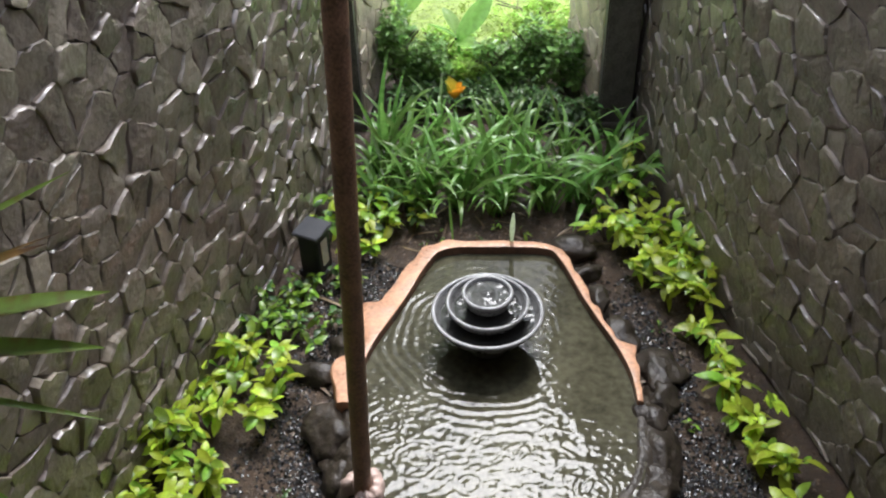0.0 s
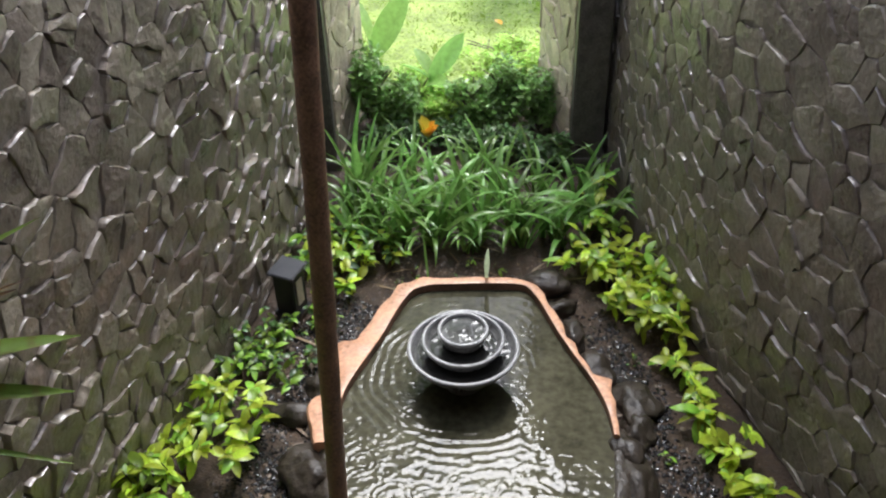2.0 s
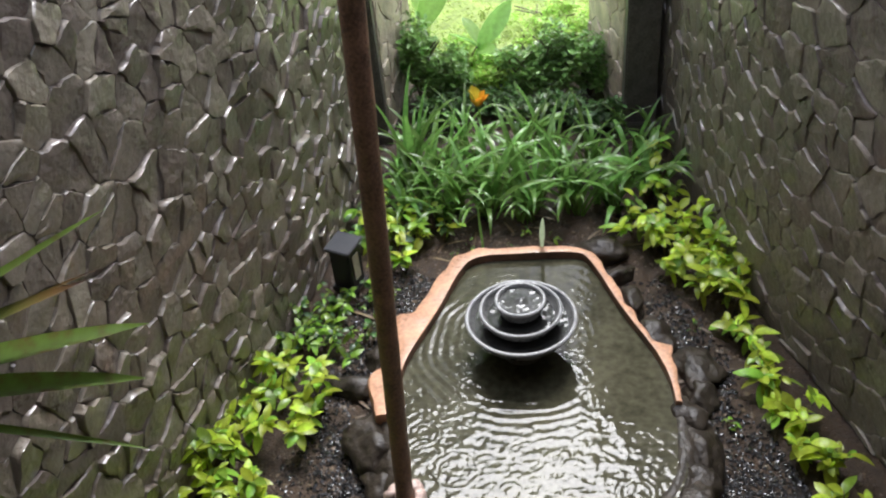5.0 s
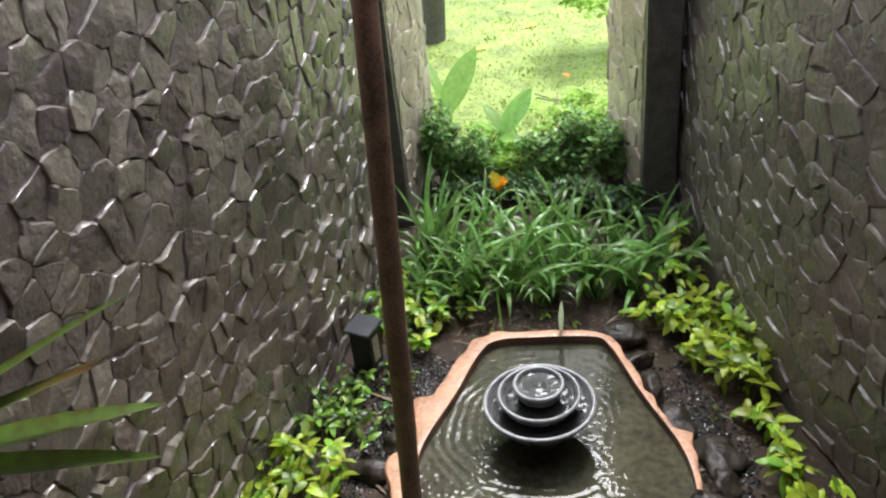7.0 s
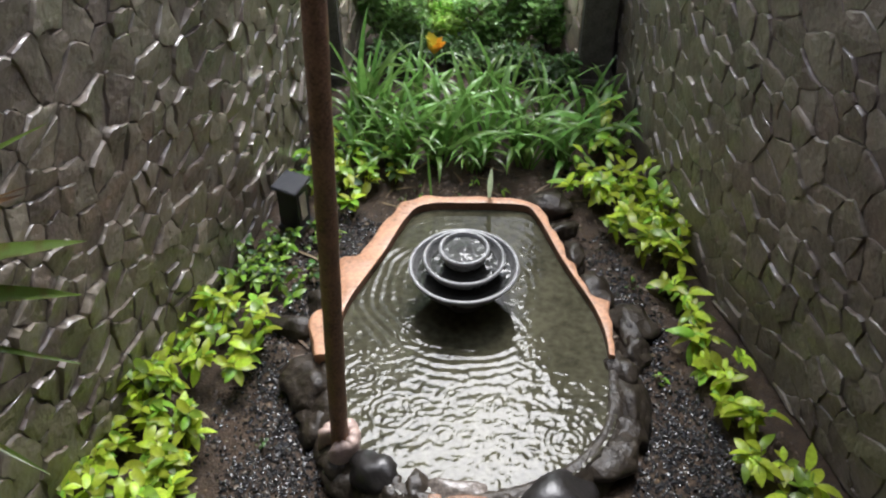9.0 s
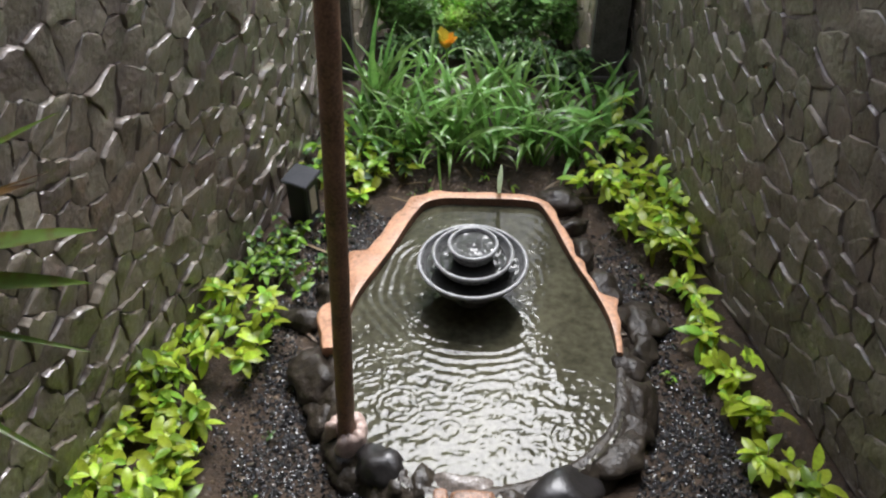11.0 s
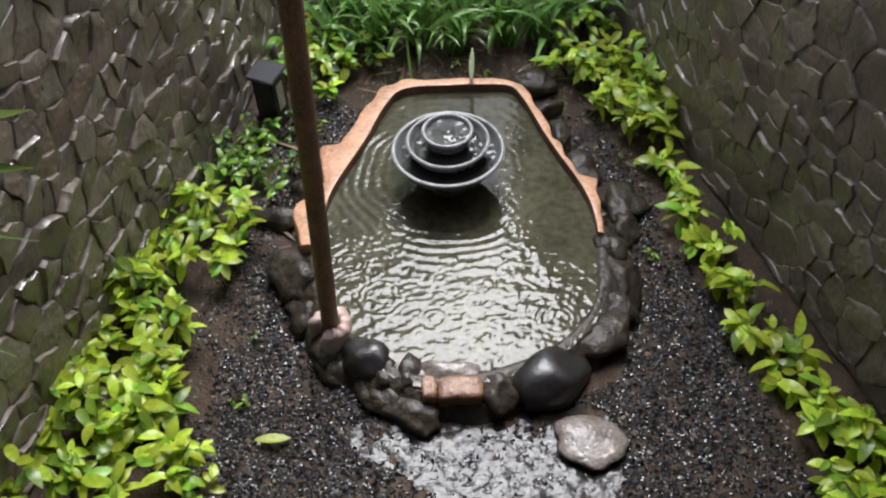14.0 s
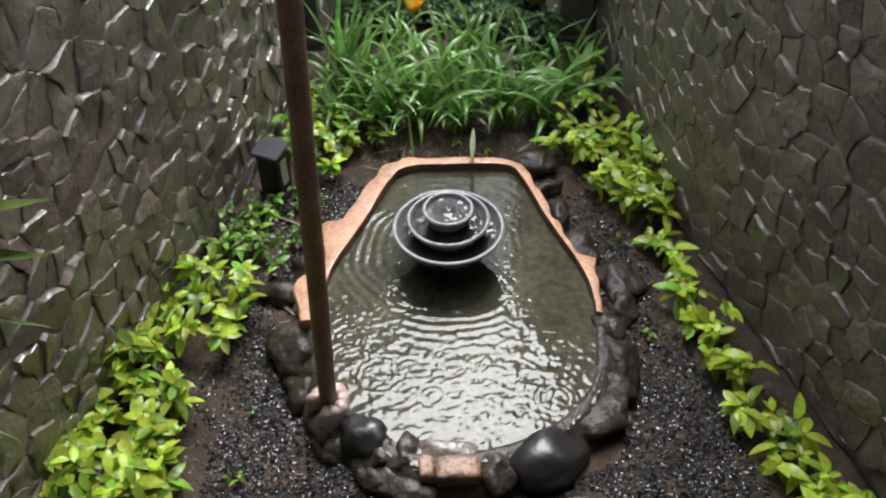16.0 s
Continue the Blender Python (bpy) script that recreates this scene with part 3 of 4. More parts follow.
SMOOTH_LABEL = "smooth black boulder, wet, set in the pond edge"
ROUGH_LABEL = "rough brown rock, wet, set in the pond edge"
boulder("black_boulder", -0.285, -0.845, 0.06, 0.10, 0.072, 0.068, BLACK_ROCK, 1, SMOOTH_LABEL, -30, rough=0.24)
boulder("black_boulder", 0.310, -0.925, 0.045, 0.145, 0.100, 0.092, BLACK_ROCK, 2, "large smooth black boulder, wet, at the pond's front edge", 24, rough=0.16, cuts=5)
for k, (x, y, z, w, d, h, turn) in enumerate((
        (-0.155, -0.905, 0.045, 0.055, 0.075, 0.060, 15), (-0.225, -0.905, 0.04, 0.05, 0.05, 0.05, 0), (-0.175, -1.005, 0.005, 0.120, 0.060, 0.050, -35), (-0.255, -0.955, 0.01, 0.09, 0.05, 0.045, -40),
        (0.150, -0.960, 0.045, 0.060, 0.075, 0.055, 0), (0.495, -0.745, 0.03, 0.100, 0.075, 0.065, 38), (0.555, -0.640, 0.02, 0.075, 0.10, 0.060, -20),
        (0.590, -0.520, 0.025, 0.065, 0.13, 0.075, -6), (0.570, -0.390, 0.06, 0.060, 0.065, 0.055, 12), (0.665, -0.110, 0.0, 0.075, 0.105, 0.055, 15), (0.645, -0.250, 0.0, 0.06, 0.07, 0.045, 0),
        (0.385, 0.640, 0.02, 0.095, 0.070, 0.055, -12), (0.435, 0.480, 0.0, 0.080, 0.040, 0.040, 15), (0.470, 0.300, 0.0, 0.045, 0.08, 0.045, 0), (0.540, 0.090, 0.0, 0.055, 0.08, 0.045, 12),
        (-0.665, -0.130, 0.0, 0.100, 0.055, 0.045, -8), (-0.575, 0.020, 0.0, 0.055, 0.07, 0.04, 30), (-0.570, -0.445, 0.03, 0.085, 0.11, 0.075, 8),
        (-0.490, -0.600, 0.01, 0.075, 0.09, 0.055, 0), (-0.395, -0.825, 0.0, 0.075, 0.06, 0.050, -30))):
    boulder("edge_rock", x, y, z, w * 1.18, d * 1.18, h * 1.1, BROWN_ROCK, k + 5, ROUGH_LABEL, turn, rough=0.36, cuts=7)
boulder("flat_stone", 0.412, -1.140, 0.004, 0.116, 0.088, 0.024, GREY_ROCK, 30, "flat pale stone lying in a puddle", -18, group="stones on the gravel", rough=0.3)


def front_bricks():
    t = thing("brick_sill", pose(0, 0, 0), "worn orange bricks set in the pond's front edge", "bricks")
    for ln, x, y, z, turn in ((0.050, -0.088, -0.978, 0.058, 6), (0.150, 0.012, -0.982, 0.060, 1)):
        half = Vector((ln / 2, 0.040, 0.043))
        bm = bmesh.new()
        bmesh.ops.create_cube(bm, size=2)
        bmesh.ops.subdivide_edges(bm, edges=bm.edges[:], cuts=6, use_grid_fill=True)
        for v in bm.verts:
            worn = 1 - 0.075 * max(0.0, sum(abs(c) ** 5 for c in v.co) - 1.05)
            p = Vector((v.co.x * half.x, v.co.y * half.y, v.co.z * half.z)) * worn
            chip = Vector((noise.noise(p * 20), noise.noise(p * 20 + Vector((9, 0, 0))), noise.noise(p * 24 + Vector((0, 7, 0)))))
            v.co = p + chip * 0.006
        part("brick", from_bm("brick", bm, BRICK, True), t, pose(x, y, z, 2, 0, turn))
    part("mortar_bed", rock_mesh("mortar_bed", 0.115, 0.045, 0.05, GREY_ROCK, 61, 0.45), t, pose(-0.01, -0.915, 0.058))
    return t


front_bricks()

# ---------------------------------------------------------------- pole, lamp, slab
def rusty_pole():
    base, top = Vector((-0.420, -0.735, 0.0)), Vector((-0.293, -0.735, 2.75))
    axis = (top - base)
    t = thing("rusty_pole", Matrix.Translation(base) @ axis.to_track_quat("Z", "Y").to_matrix().to_4x4(), "rusty brown iron pipe standing by the pond", "pole")
    ln = axis.length
    prof = [(0.0, 0.0)] + [(0.0295 + 0.0006 * math.sin(i * 1.7), ln * i / 40) for i in range(41)] + [(0.0, ln)]
    part("pipe", lathe("pipe", prof, RUST, 28), t)
    verts, faces = [], []
    for i in range(37):
        a = math.radians(-150 + 300 * i / 36)
        thick = 0.034 + 0.012 * noise.noise(Vector((math.cos(a) * 2, math.sin(a) * 2, 3)))
        top = 0.140 + 0.018 * noise.noise(Vector((math.cos(a) * 3, math.sin(a) * 3, 8))) - (0.03 if i in (0, 36) else 0.0)
        for r, z in ((0.033, 0.02), (0.034, top - 0.004), (0.038, top), (0.034 + thick * 0.85, top - 0.003), (0.036 + thick, top - 0.014), (0.040 + thick, 0.02)):
            verts.append((r * math.cos(a), r * math.sin(a), z + 0.003 * noise.noise(Vector((r * 90, a * 4, z * 30)))))
    for i in range(36):
        for j in range(5):
            faces.append((6 * i + j, 6 * i + 6 + j, 6 * i + 7 + j, 6 * i + 1 + j))
    faces += [tuple(range(6)), tuple(216 + j for j in range(5, -1, -1))]
    part("collar", mesh_of("collar", verts, faces, COLLAR, True), t, pose(0, 0, 0, 0, 0, -60), label="broken pinkish concrete collar")
    part("footing", rock_mesh("footing", 0.105, 0.09, 0.05, BROWN_ROCK, 44, 0.4), t, pose(0, 0, 0.02))
    return t


rusty_pole()


def garden_light():
    t = thing("garden_light", pose(-0.745, 0.50, 0, 0, 0, -25), "black box garden light with a sloped cap, beside the stone wall", "lamp")
    part("body", from_bm("body", box_bm(0.10, 0.10, 0.20, 0.006), LAMP_METAL), t, pose(0, 0, 0.12))
    part("base", from_bm("base", box_bm(0.12, 0.12, 0.03, 0.005), LAMP_METAL), t, pose(0, 0, 0.015))
    bm = box_bm(0.128, 0.128, 0.018, 0.004)
    part("cap", from_bm("cap", bm, LAMP_CAP), t, pose(0, 0, 0.238, 5, 0, 0), "dark grey flat cap")
    part("diffuser", from_bm("diffuser", box_bm(0.004, 0.045, 0.13, 0.001), LAMP_GLASS), t, pose(0.0515, 0, 0.13), "pale frosted side window")
    return t


garden_light()
slab = new("stepping_slab", from_bm("stepping_slab", box_bm(0.24, 0.24, 0.035, 0.004), SLATE))
slab.matrix_basis = pose(-0.615, -1.45, 0.012, 0, 0, 2)
tagged(slab, "square grey slate slab lying on the gravel", "paving slab")

# ---------------------------------------------------------------- gravel and puddle
GRAVEL_L = [(-1.02, -1.75), (-0.93, -1.0), (-0.90, -0.5), (-0.80, -0.1), (-0.72, 0.40), (-0.52, 0.62), (-0.34, 0.52), (-0.47, 0.22), (-0.55, -0.05), (-0.62, -0.45), (-0.48, -0.80), (-0.20, -1.03), (0.05, -1.05),
            (0.30, -1.02), (0.55, -0.90), (0.66, -0.60), (0.66, -0.25), (0.60, 0.10), (0.44, 0.42), (0.62, 0.48), (0.80, 0.0), (0.86, -0.4), (0.95, -0.75), (1.04, -1.2), (1.16, -1.75)]
PUDDLE_EDGE = spline([(-0.34, -1.05), (-0.12, -1.015), (0.10, -1.00), (0.34, -1.00), (0.50, -1.06), (0.49, -1.30), (0.44, -1.52), (0.30, -1.80), (-0.20, -1.80), (-0.14, -1.5), (-0.14, -1.26), (-0.32, -1.15)], 8)


BED_L = [(-0.80, -1.8), (-0.83, -1.0), (-0.80, -0.5), (-0.82, -0.1), (-0.74, 0.7)]
BED_R = [(1.16, -1.8), (0.98, -0.9), (0.88, -0.5), (0.80, 0.0), (0.68, 0.7)]


def gravel():
    g = random.Random(21)
    ico = bmesh.new()
    bmesh.ops.create_icosphere(ico, subdivisions=1, radius=1)
    base = np.array([v.co[:] for v in ico.verts])
    tri = np.array([[v.index for v in f.verts] for f in ico.faces])
    ico.free()
    np.random.seed(3)
    heaps = {"dark": ([], []), "pale": ([], [])}
    for _ in range(95000):
        x, y = g.uniform(-1.05, 1.2), g.uniform(-1.75, 0.62)
        if not inside(GRAVEL_L, x, y):
            continue
        thick = noise.noise(Vector((x * 4, y * 4, 7)))
        bare = max(0.0, 1 - min(x - lerp_line(BED_L, y), lerp_line(BED_R, y) - x) / 0.11)
        if g.random() > 0.66 + 1.2 * thick + (0.25 if y < -0.5 else 0.0) - 0.40 * bare:
            continue
        verts, faces = heaps["pale" if g.random() < 0.014 else "dark"]
        r = g.choice((0.0028, 0.0036, 0.0048, 0.0066)) * g.uniform(0.8, 1.3)
        s = np.array([r * g.uniform(0.9, 1.6), r * g.uniform(0.7, 1.1), r * g.uniform(0.45, 0.75)])
        a, b = g.uniform(0, 6.3), g.uniform(-0.5, 0.5)
        p = base * s * (1 + np.random.uniform(-0.25, 0.25, (len(base), 1)))
        p = np.column_stack((p[:, 0] * math.cos(b) - p[:, 2] * math.sin(b), p[:, 1], p[:, 0] * math.sin(b) + p[:, 2] * math.cos(b)))
        q = np.column_stack((p[:, 0] * math.cos(a) - p[:, 1] * math.sin(a), p[:, 0] * math.sin(a) + p[:, 1] * math.cos(a), p[:, 2]))
        wet = inside(PUDDLE_EDGE, x, y) and g.random() < 0.72 + 0.5 * (x + 0.1)
        q += (x, y, -0.0135 - 0.4 * r + r * g.uniform(-0.5, 0.2) if wet else soil_height(x, y) + r * g.uniform(0.15, 0.7))
        faces.append(tri + len(verts) * len(base))
        verts.append(q)
    for name, material, label in (("dark", PEBBLE, "small black pebbles glistening with rain"), ("pale", GLINT_PEBBLE, "scattered pebbles coloured pale as wet glints among the black ones")):
        verts, faces = heaps[name]
        me = mesh_of("gravel", np.concatenate(verts).tolist(), np.concatenate(faces).tolist(), material, name == "pale")
        tagged(new("gravel", me), label, "gravel", kind="stuff")


gravel()


def puddle_height(x, y):
    h = 0.0046 * noise.noise(Vector((x * 17, y * 22, 2))) + 0.0026 * noise.noise(Vector((x * 40, y * 48, 6))) + 0.0004 * noise.noise(Vector((x * 80, y * 90, 4)))
    for dx, dy, age in ((0.36, -1.24, 0.05), (0.10, -1.20, 0.04), (-0.02, -1.12, 0.06), (0.20, -1.38, 0.07)):
        d = math.hypot(x - dx, y - dy)
        h += 0.0013 * math.exp(-((d - age) / 0.03) ** 2) * math.cos(2 * math.pi * (d - age) / 0.02)
    return h


tagged(new("puddle", water_sheet(PUDDLE_EDGE, -0.0125, 0.009, puddle_height, "puddle", PUDDLE)), "rain puddle mirroring the sky on the path", "puddle", kind="structure")


# ---------------------------------------------------------------- leaves
def leaf_mesh(name, length, width, material, fold=0.25, droop=0.25, n=5, tip=0.15):
    """A pointed blade, folded along its rib and bending down to the tip."""
    verts, faces = [], []
    for i in range(n + 1):
        t = i / n
        w = width * 0.5 * (math.sin(math.pi * min(1, t * 0.92 + 0.05)) ** 0.8) if i < n else 0.0005
        x, z = length * t, -droop * length * t * t
        verts += [(x, -w, z + fold * w), (x, 0, z), (x, w, z + fold * w)]
    for i in range(n):
        a = 3 * i
        faces += [(a, a + 3, a + 4, a + 1), (a + 1, a + 4, a + 5, a + 2)]
    return mesh_of(name, verts, faces, material, True)


def tube(points, radius, sides=5):
    verts, faces = [], []
    for i, p in enumerate(points):
        d = (points[min(i + 1, len(points) - 1)] - points[max(i - 1, 0)]).normalized()
        u = d.orthogonal().normalized()
        v = d.cross(u)
        r = radius * (1 - 0.5 * i / len(points))
        for k in range(sides):
            a = 2 * math.pi * k / sides
            verts.append(tuple(p + (u * math.cos(a) + v * math.sin(a)) * r))
    for i in range(len(points) - 1):
        for k in range(sides):
            a, b = i * sides + k, i * sides + (k + 1) % sides
            faces.append((a, b, b + sides, a + sides))
    return verts, faces


GOLD = [leaf_mesh("leaf", 0.10, 0.042, LEAF_GOLD, 0.3, 0.30), leaf_mesh("leaf", 0.085, 0.038, LEAF_GOLD, 0.4, 0.15), leaf_mesh("leaf", 0.115, 0.044, LEAF_GOLD, 0.2, 0.45)]
LIME = [leaf_mesh("leaf", 0.095, 0.040, LEAF_LIME, 0.3, 0.3), leaf_mesh("leaf", 0.08, 0.036, LEAF_LIME, 0.4, 0.2), leaf_mesh("leaf", 0.11, 0.042, LEAF_LIME, 0.2, 0.5)]
DARK = [leaf_mesh("leaf", 0.075, 0.036, LEAF_DARK, 0.3, 0.3), leaf_mesh("leaf", 0.06, 0.032, LEAF_DARK, 0.3, 0.2)]


def shrub(x, y, height, spread, leaves, sets, g, label, group, lean=(0, 0), size=1.0):
    """A low bushy plant: a few bent stems, leaves in loose whorls along and on top of them."""
    t = thing("ground_cover_plant", pose(x, y, soil_height(x, y) - 0.005), label, "plant", group)
    ends = []
    for k in range(g.choice((3, 4, 4, 5))):
        a = g.uniform(0, 6.3)
        r = spread * g.uniform(0.25, 1.0)
        end = Vector((r * math.cos(a) + lean[0], r * math.sin(a) + lean[1], height * g.uniform(0.55, 1.05)))
        pts = [end * s + Vector((0, 0, 0.03 * math.sin(math.pi * s))) for s in (0, 0.35, 0.7, 1.0)]
        v, f = tube(pts, 0.0028)
        part("stem", mesh_of("stem", v, f, STEM), t)
        ends.append(pts)
    for k in range(leaves):
        pts = g.choice(ends)
        s = g.uniform(0.45, 1.0) ** 0.6
        p = pts[0].lerp(pts[-1], s) + Vector((0, 0, 0.02 * (1 - s)))
        me = g.choice(g.choice(sets))
        up = g.uniform(-10, 45) if s > 0.8 else g.uniform(-25, 20)
        k = size * g.uniform(0.5, 0.98)
        part("leaf", me, t, Matrix.Translation(p) @ pose(0, 0, 0, g.uniform(-30, 30), -up, g.uniform(0, 360)) @ Matrix.Diagonal((k * 0.85, k * 1.02, k, 1)))
    return t


def ground_cover():
    g = random.Random(31)
    left = [(-0.88, 0.22), (-0.80, 0.28), (-0.74, 0.20), (-0.92, 0.14), (-0.86, 0.02), (-0.96, -0.02), (-0.90, 0.34), (-0.72, 0.05), (-0.98, 0.08), (-0.80, 0.12), (-0.86, -0.10), (-1.02, -0.08), (-0.78, -0.22), (-0.93, -0.26), (-1.05, -0.32), (-0.84, -0.40), (-1.00, -0.50), (-1.12, -0.55),
            (-0.92, -0.64), (-1.05, -0.74), (-1.16, -0.82), (-0.94, -0.86), (-1.08, -0.95), (-1.20, -1.05), (-0.95, -1.08), (-1.06, -1.18), (-1.20, -1.28), (-0.90, -1.25), (-1.0, -1.38),
            (-1.14, -1.45), (-1.30, -1.40), (-0.88, -1.45), (-1.26, -1.58), (-1.05, -1.62), (-0.92, -1.62), (-1.34, -1.22), (-1.38, -1.42), (-1.30, -1.12), (-1.24, -0.92), (-1.42, -1.58), (-1.18, -0.68), (-1.14, -0.44), (-1.10, -0.20), (-1.40, -1.30), (-1.46, -1.46), (-1.33, -1.50), (-1.48, -1.64), (-1.20, -1.70), (-1.38, -1.72), (-1.02, -1.74), (-1.12, -1.54), (-0.98, -1.50), (-1.22, -1.42), (-1.12, -1.12), (-1.10, -1.26), (-1.01, -1.04), (-0.83, -1.18), (-0.80, -1.34), (-0.79, -1.50), (-0.84, 0.41), (-0.70, 0.42), (-0.60, 0.37), (-0.67, 0.14), (-0.93, 0.28), (-1.0, -0.60), (-0.98, -0.80), (-1.02, -0.36), (-1.12, -0.66), (-0.94, -0.97), (-1.14, -0.98)]
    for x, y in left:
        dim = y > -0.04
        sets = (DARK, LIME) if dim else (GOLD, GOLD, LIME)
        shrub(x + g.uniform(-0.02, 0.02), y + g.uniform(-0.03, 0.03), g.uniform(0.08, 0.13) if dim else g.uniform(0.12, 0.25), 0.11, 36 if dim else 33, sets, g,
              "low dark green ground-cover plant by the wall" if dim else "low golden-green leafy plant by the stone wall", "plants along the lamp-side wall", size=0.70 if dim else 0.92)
    right = [(0.56, 0.72), (0.66, 0.60), (0.74, 0.50), (0.68, 0.42), (0.80, 0.38), (0.74, 0.28), (0.84, 0.20), (0.80, 0.06), (0.90, 0.02), (0.85, -0.12), (0.92, -0.22), (0.90, -0.36), (0.99, -0.42),
             (0.94, -0.52), (1.02, -0.62), (1.00, -0.76), (1.09, -0.84), (1.06, -0.98), (1.16, -1.06), (1.12, -1.20), (1.24, -1.25), (1.16, -1.40), (1.30, -1.45), (1.24, -1.58), (1.22, -1.12), (1.26, -1.36), (1.32, -1.26), (1.34, -1.56), (1.10, -1.32), (0.62, 0.66), (0.86, 0.32), (0.74, 0.62), (0.82, 0.54), (0.87, 0.44), (0.80, 0.70), (0.70, 0.74)]
    for x, y in right:
        big = y > 0.15
        shrub(x + g.uniform(-0.02, 0.02), y + g.uniform(-0.03, 0.03), g.uniform(0.14, 0.20) if big else g.uniform(0.10, 0.15), 0.09 if big else 0.07, 32 if big else 26 if y > -0.8 else 34,
              (GOLD, GOLD, LIME), g, "low golden-green leafy plant by the stone wall", "plants along the far-side wall")
    for x, y in ((-0.66, 0.78), (-0.56, 0.92), (-0.70, 0.98), (-0.50, 1.06), (-0.64, 1.16), (-0.76, 0.84), (-0.46, 0.88), (-0.62, 0.62), (-0.55, 0.75), (-0.45, 0.72), (-0.50, 0.84), (-0.40, 0.92), (-0.56, 0.62), (-0.34, 0.80)):
        shrub(x, y, g.uniform(0.09, 0.15), 0.10, 22, (LIME, DARK, GOLD), g, "low green leafy plant on the soil behind the pond", "plants behind the pond")
    for x, y in ((-0.70, -0.68), (-0.55, 0.42), (0.72, -0.38), (-0.68, 0.36), (0.70, 0.12), (-0.22, 0.74), (-0.05, 0.70), (0.17, 0.76), (0.34, 0.70), (0.05, 0.82), (-0.72, -0.95), (-0.28, 0.66)):
        shrub(x, y, 0.04, 0.04, 8, (DARK, LIME), g, "tiny green seedling in the gravel", "seedlings", size=0.4)


ground_cover()


def strap_mesh(name, length, width, bend, material, n=9):
    """A long arching strap leaf with a shallow keel."""
    verts, faces = [], []
    a, x, z = math.radians(82), 0.0, 0.0
    for i in range(n + 1):
        t = i / n
        w = width * 0.5 * min(1.0, 0.55 + 1.4 * t) * (1 - max(0, t - 0.55) / 0.45) ** 0.7 + 0.0006
        nx, nz = -math.sin(a), math.cos(a)
        verts += [(x + nx * 0.35 * w, -w, z + nz * 0.35 * w), (x, 0, z), (x + nx * 0.35 * w, w, z + nz * 0.35 * w)]
        x, z = x + math.cos(a) * length / n, z + math.sin(a) * length / n
        a -= bend * (0.4 + 1.2 * t) / n
    for i in range(n):
        b = 3 * i
        faces += [(b, b + 3, b + 4, b + 1), (b + 1, b + 4, b + 5, b + 2)]
    return mesh_of(name, verts, faces, material, True)


STRAPS = [strap_mesh("blade", ln, w, b, STRAP) for ln, w, b in ((0.50, 0.034, 1.7), (0.42, 0.028, 2.3), (0.55, 0.036, 2.0), (0.36, 0.026, 1.2), (0.46, 0.036, 2.8), (0.60, 0.032, 1.0))]


def lily(x, y, blades, scale, g, label, sets=None):
    t = thing("strap_leaf_lily", pose(x, y, soil_height(x, y) - 0.01), label, "plant", "lilies behind the pond")
    for k in range(blades):
        s = scale * g.uniform(0.75, 1.1)
        part("blade", g.choice(sets or STRAPS), t, pose(g.uniform(-0.04, 0.04), g.uniform(-0.04, 0.04), 0, g.uniform(-14, 14), g.uniform(-4, 18), 360 * (k + g.random()) / blades) @ Matrix.Diagonal((s, s, s, 1)))
    return t


g = random.Random(41)
for x, y, b, s in ((-0.50, 1.02, 12, 0.75), (-0.34, 0.96, 13, 0.75), (-0.12, 0.98, 14, 0.8), (0.06, 0.94, 14, 0.75), (0.30, 0.98, 14, 0.8), (0.48, 0.96, 12, 0.75), (-0.55, 1.30, 13, 0.9), (-0.42, 1.12, 13, 0.85), (-0.26, 1.04, 14, 0.9), (-0.08, 1.10, 15, 0.95), (0.10, 1.04, 14, 0.9), (0.26, 1.12, 14, 0.95), (0.42, 1.06, 12, 0.85), (-0.36, 1.34, 14, 1.0), (-0.16, 1.36, 15, 1.0),
                   (0.04, 1.38, 15, 1.05), (0.22, 1.36, 14, 1.0), (0.40, 1.38, 13, 0.95), (-0.48, 1.52, 10, 1.1), (0.12, 1.60, 12, 0.95), (-0.22, 1.62, 12, 0.95)):
    lily(x, y, b + 4, s * (1 - 0.22 * min(1.0, max(0.0, (y - 1.0) / 0.4))), g, "clump of arching dark green strap leaves")
for x, y in ((0.62, 1.40), (0.74, 1.48)):
    lily(x, y, 9, 0.75, g, "clump of strap leaves beside the black post")
for x, y, s in ((0.735, 1.30, 0.26), (0.66, 1.22, 0.24), (0.70, 1.06, 0.28), (0.62, 0.98, 0.24), (0.72, 0.88, 0.22), (0.64, 0.80, 0.2)):
    shrub(x, y, s, 0.11, 14, (GOLD, LIME, LIME), g, "small yellow-green leafy plant among the lilies", "plants behind the pond")

WIDE = [strap_mesh("blade", ln, w, b, STRAP) for ln, w, b in ((0.48, 0.052, 2.5), (0.42, 0.048, 3.0), (0.52, 0.050, 1.9))]
lily(0.665, 1.10, 16, 0.95, g, "clump of broad drooping dark green leaves by the wall", WIDE)
FAN = [strap_mesh("blade", ln, 0.030, b, STRAP) for ln, b in ((0.66, 0.45), (0.60, 0.7), (0.62, 1.5))]
lily(-0.50, 1.34, 6, 1.0, g, "tall upright clump of strap leaves by the jamb", FAN)

tall = thing("grass_stalk", pose(0.112, 0.548, 0.125), "single pale grass blade leaning over the pond's back rim", "plant", "grass stalks")
part("blade", strap_mesh("stalk_blade", 0.20, 0.022, 0.25, PALE_BLADE), tall, pose(0, 0, 0, 0, 0, -85))
tall = thing("grass_stalk", pose(-0.15, 0.72, -0.01), "single thin grass blade behind the pond", "plant", "grass stalks")
part("blade", strap_mesh("stalk_blade", 0.24, 0.010, 0.3, STRAP), tall, pose(0, 0, 0, -4, 0, 90))


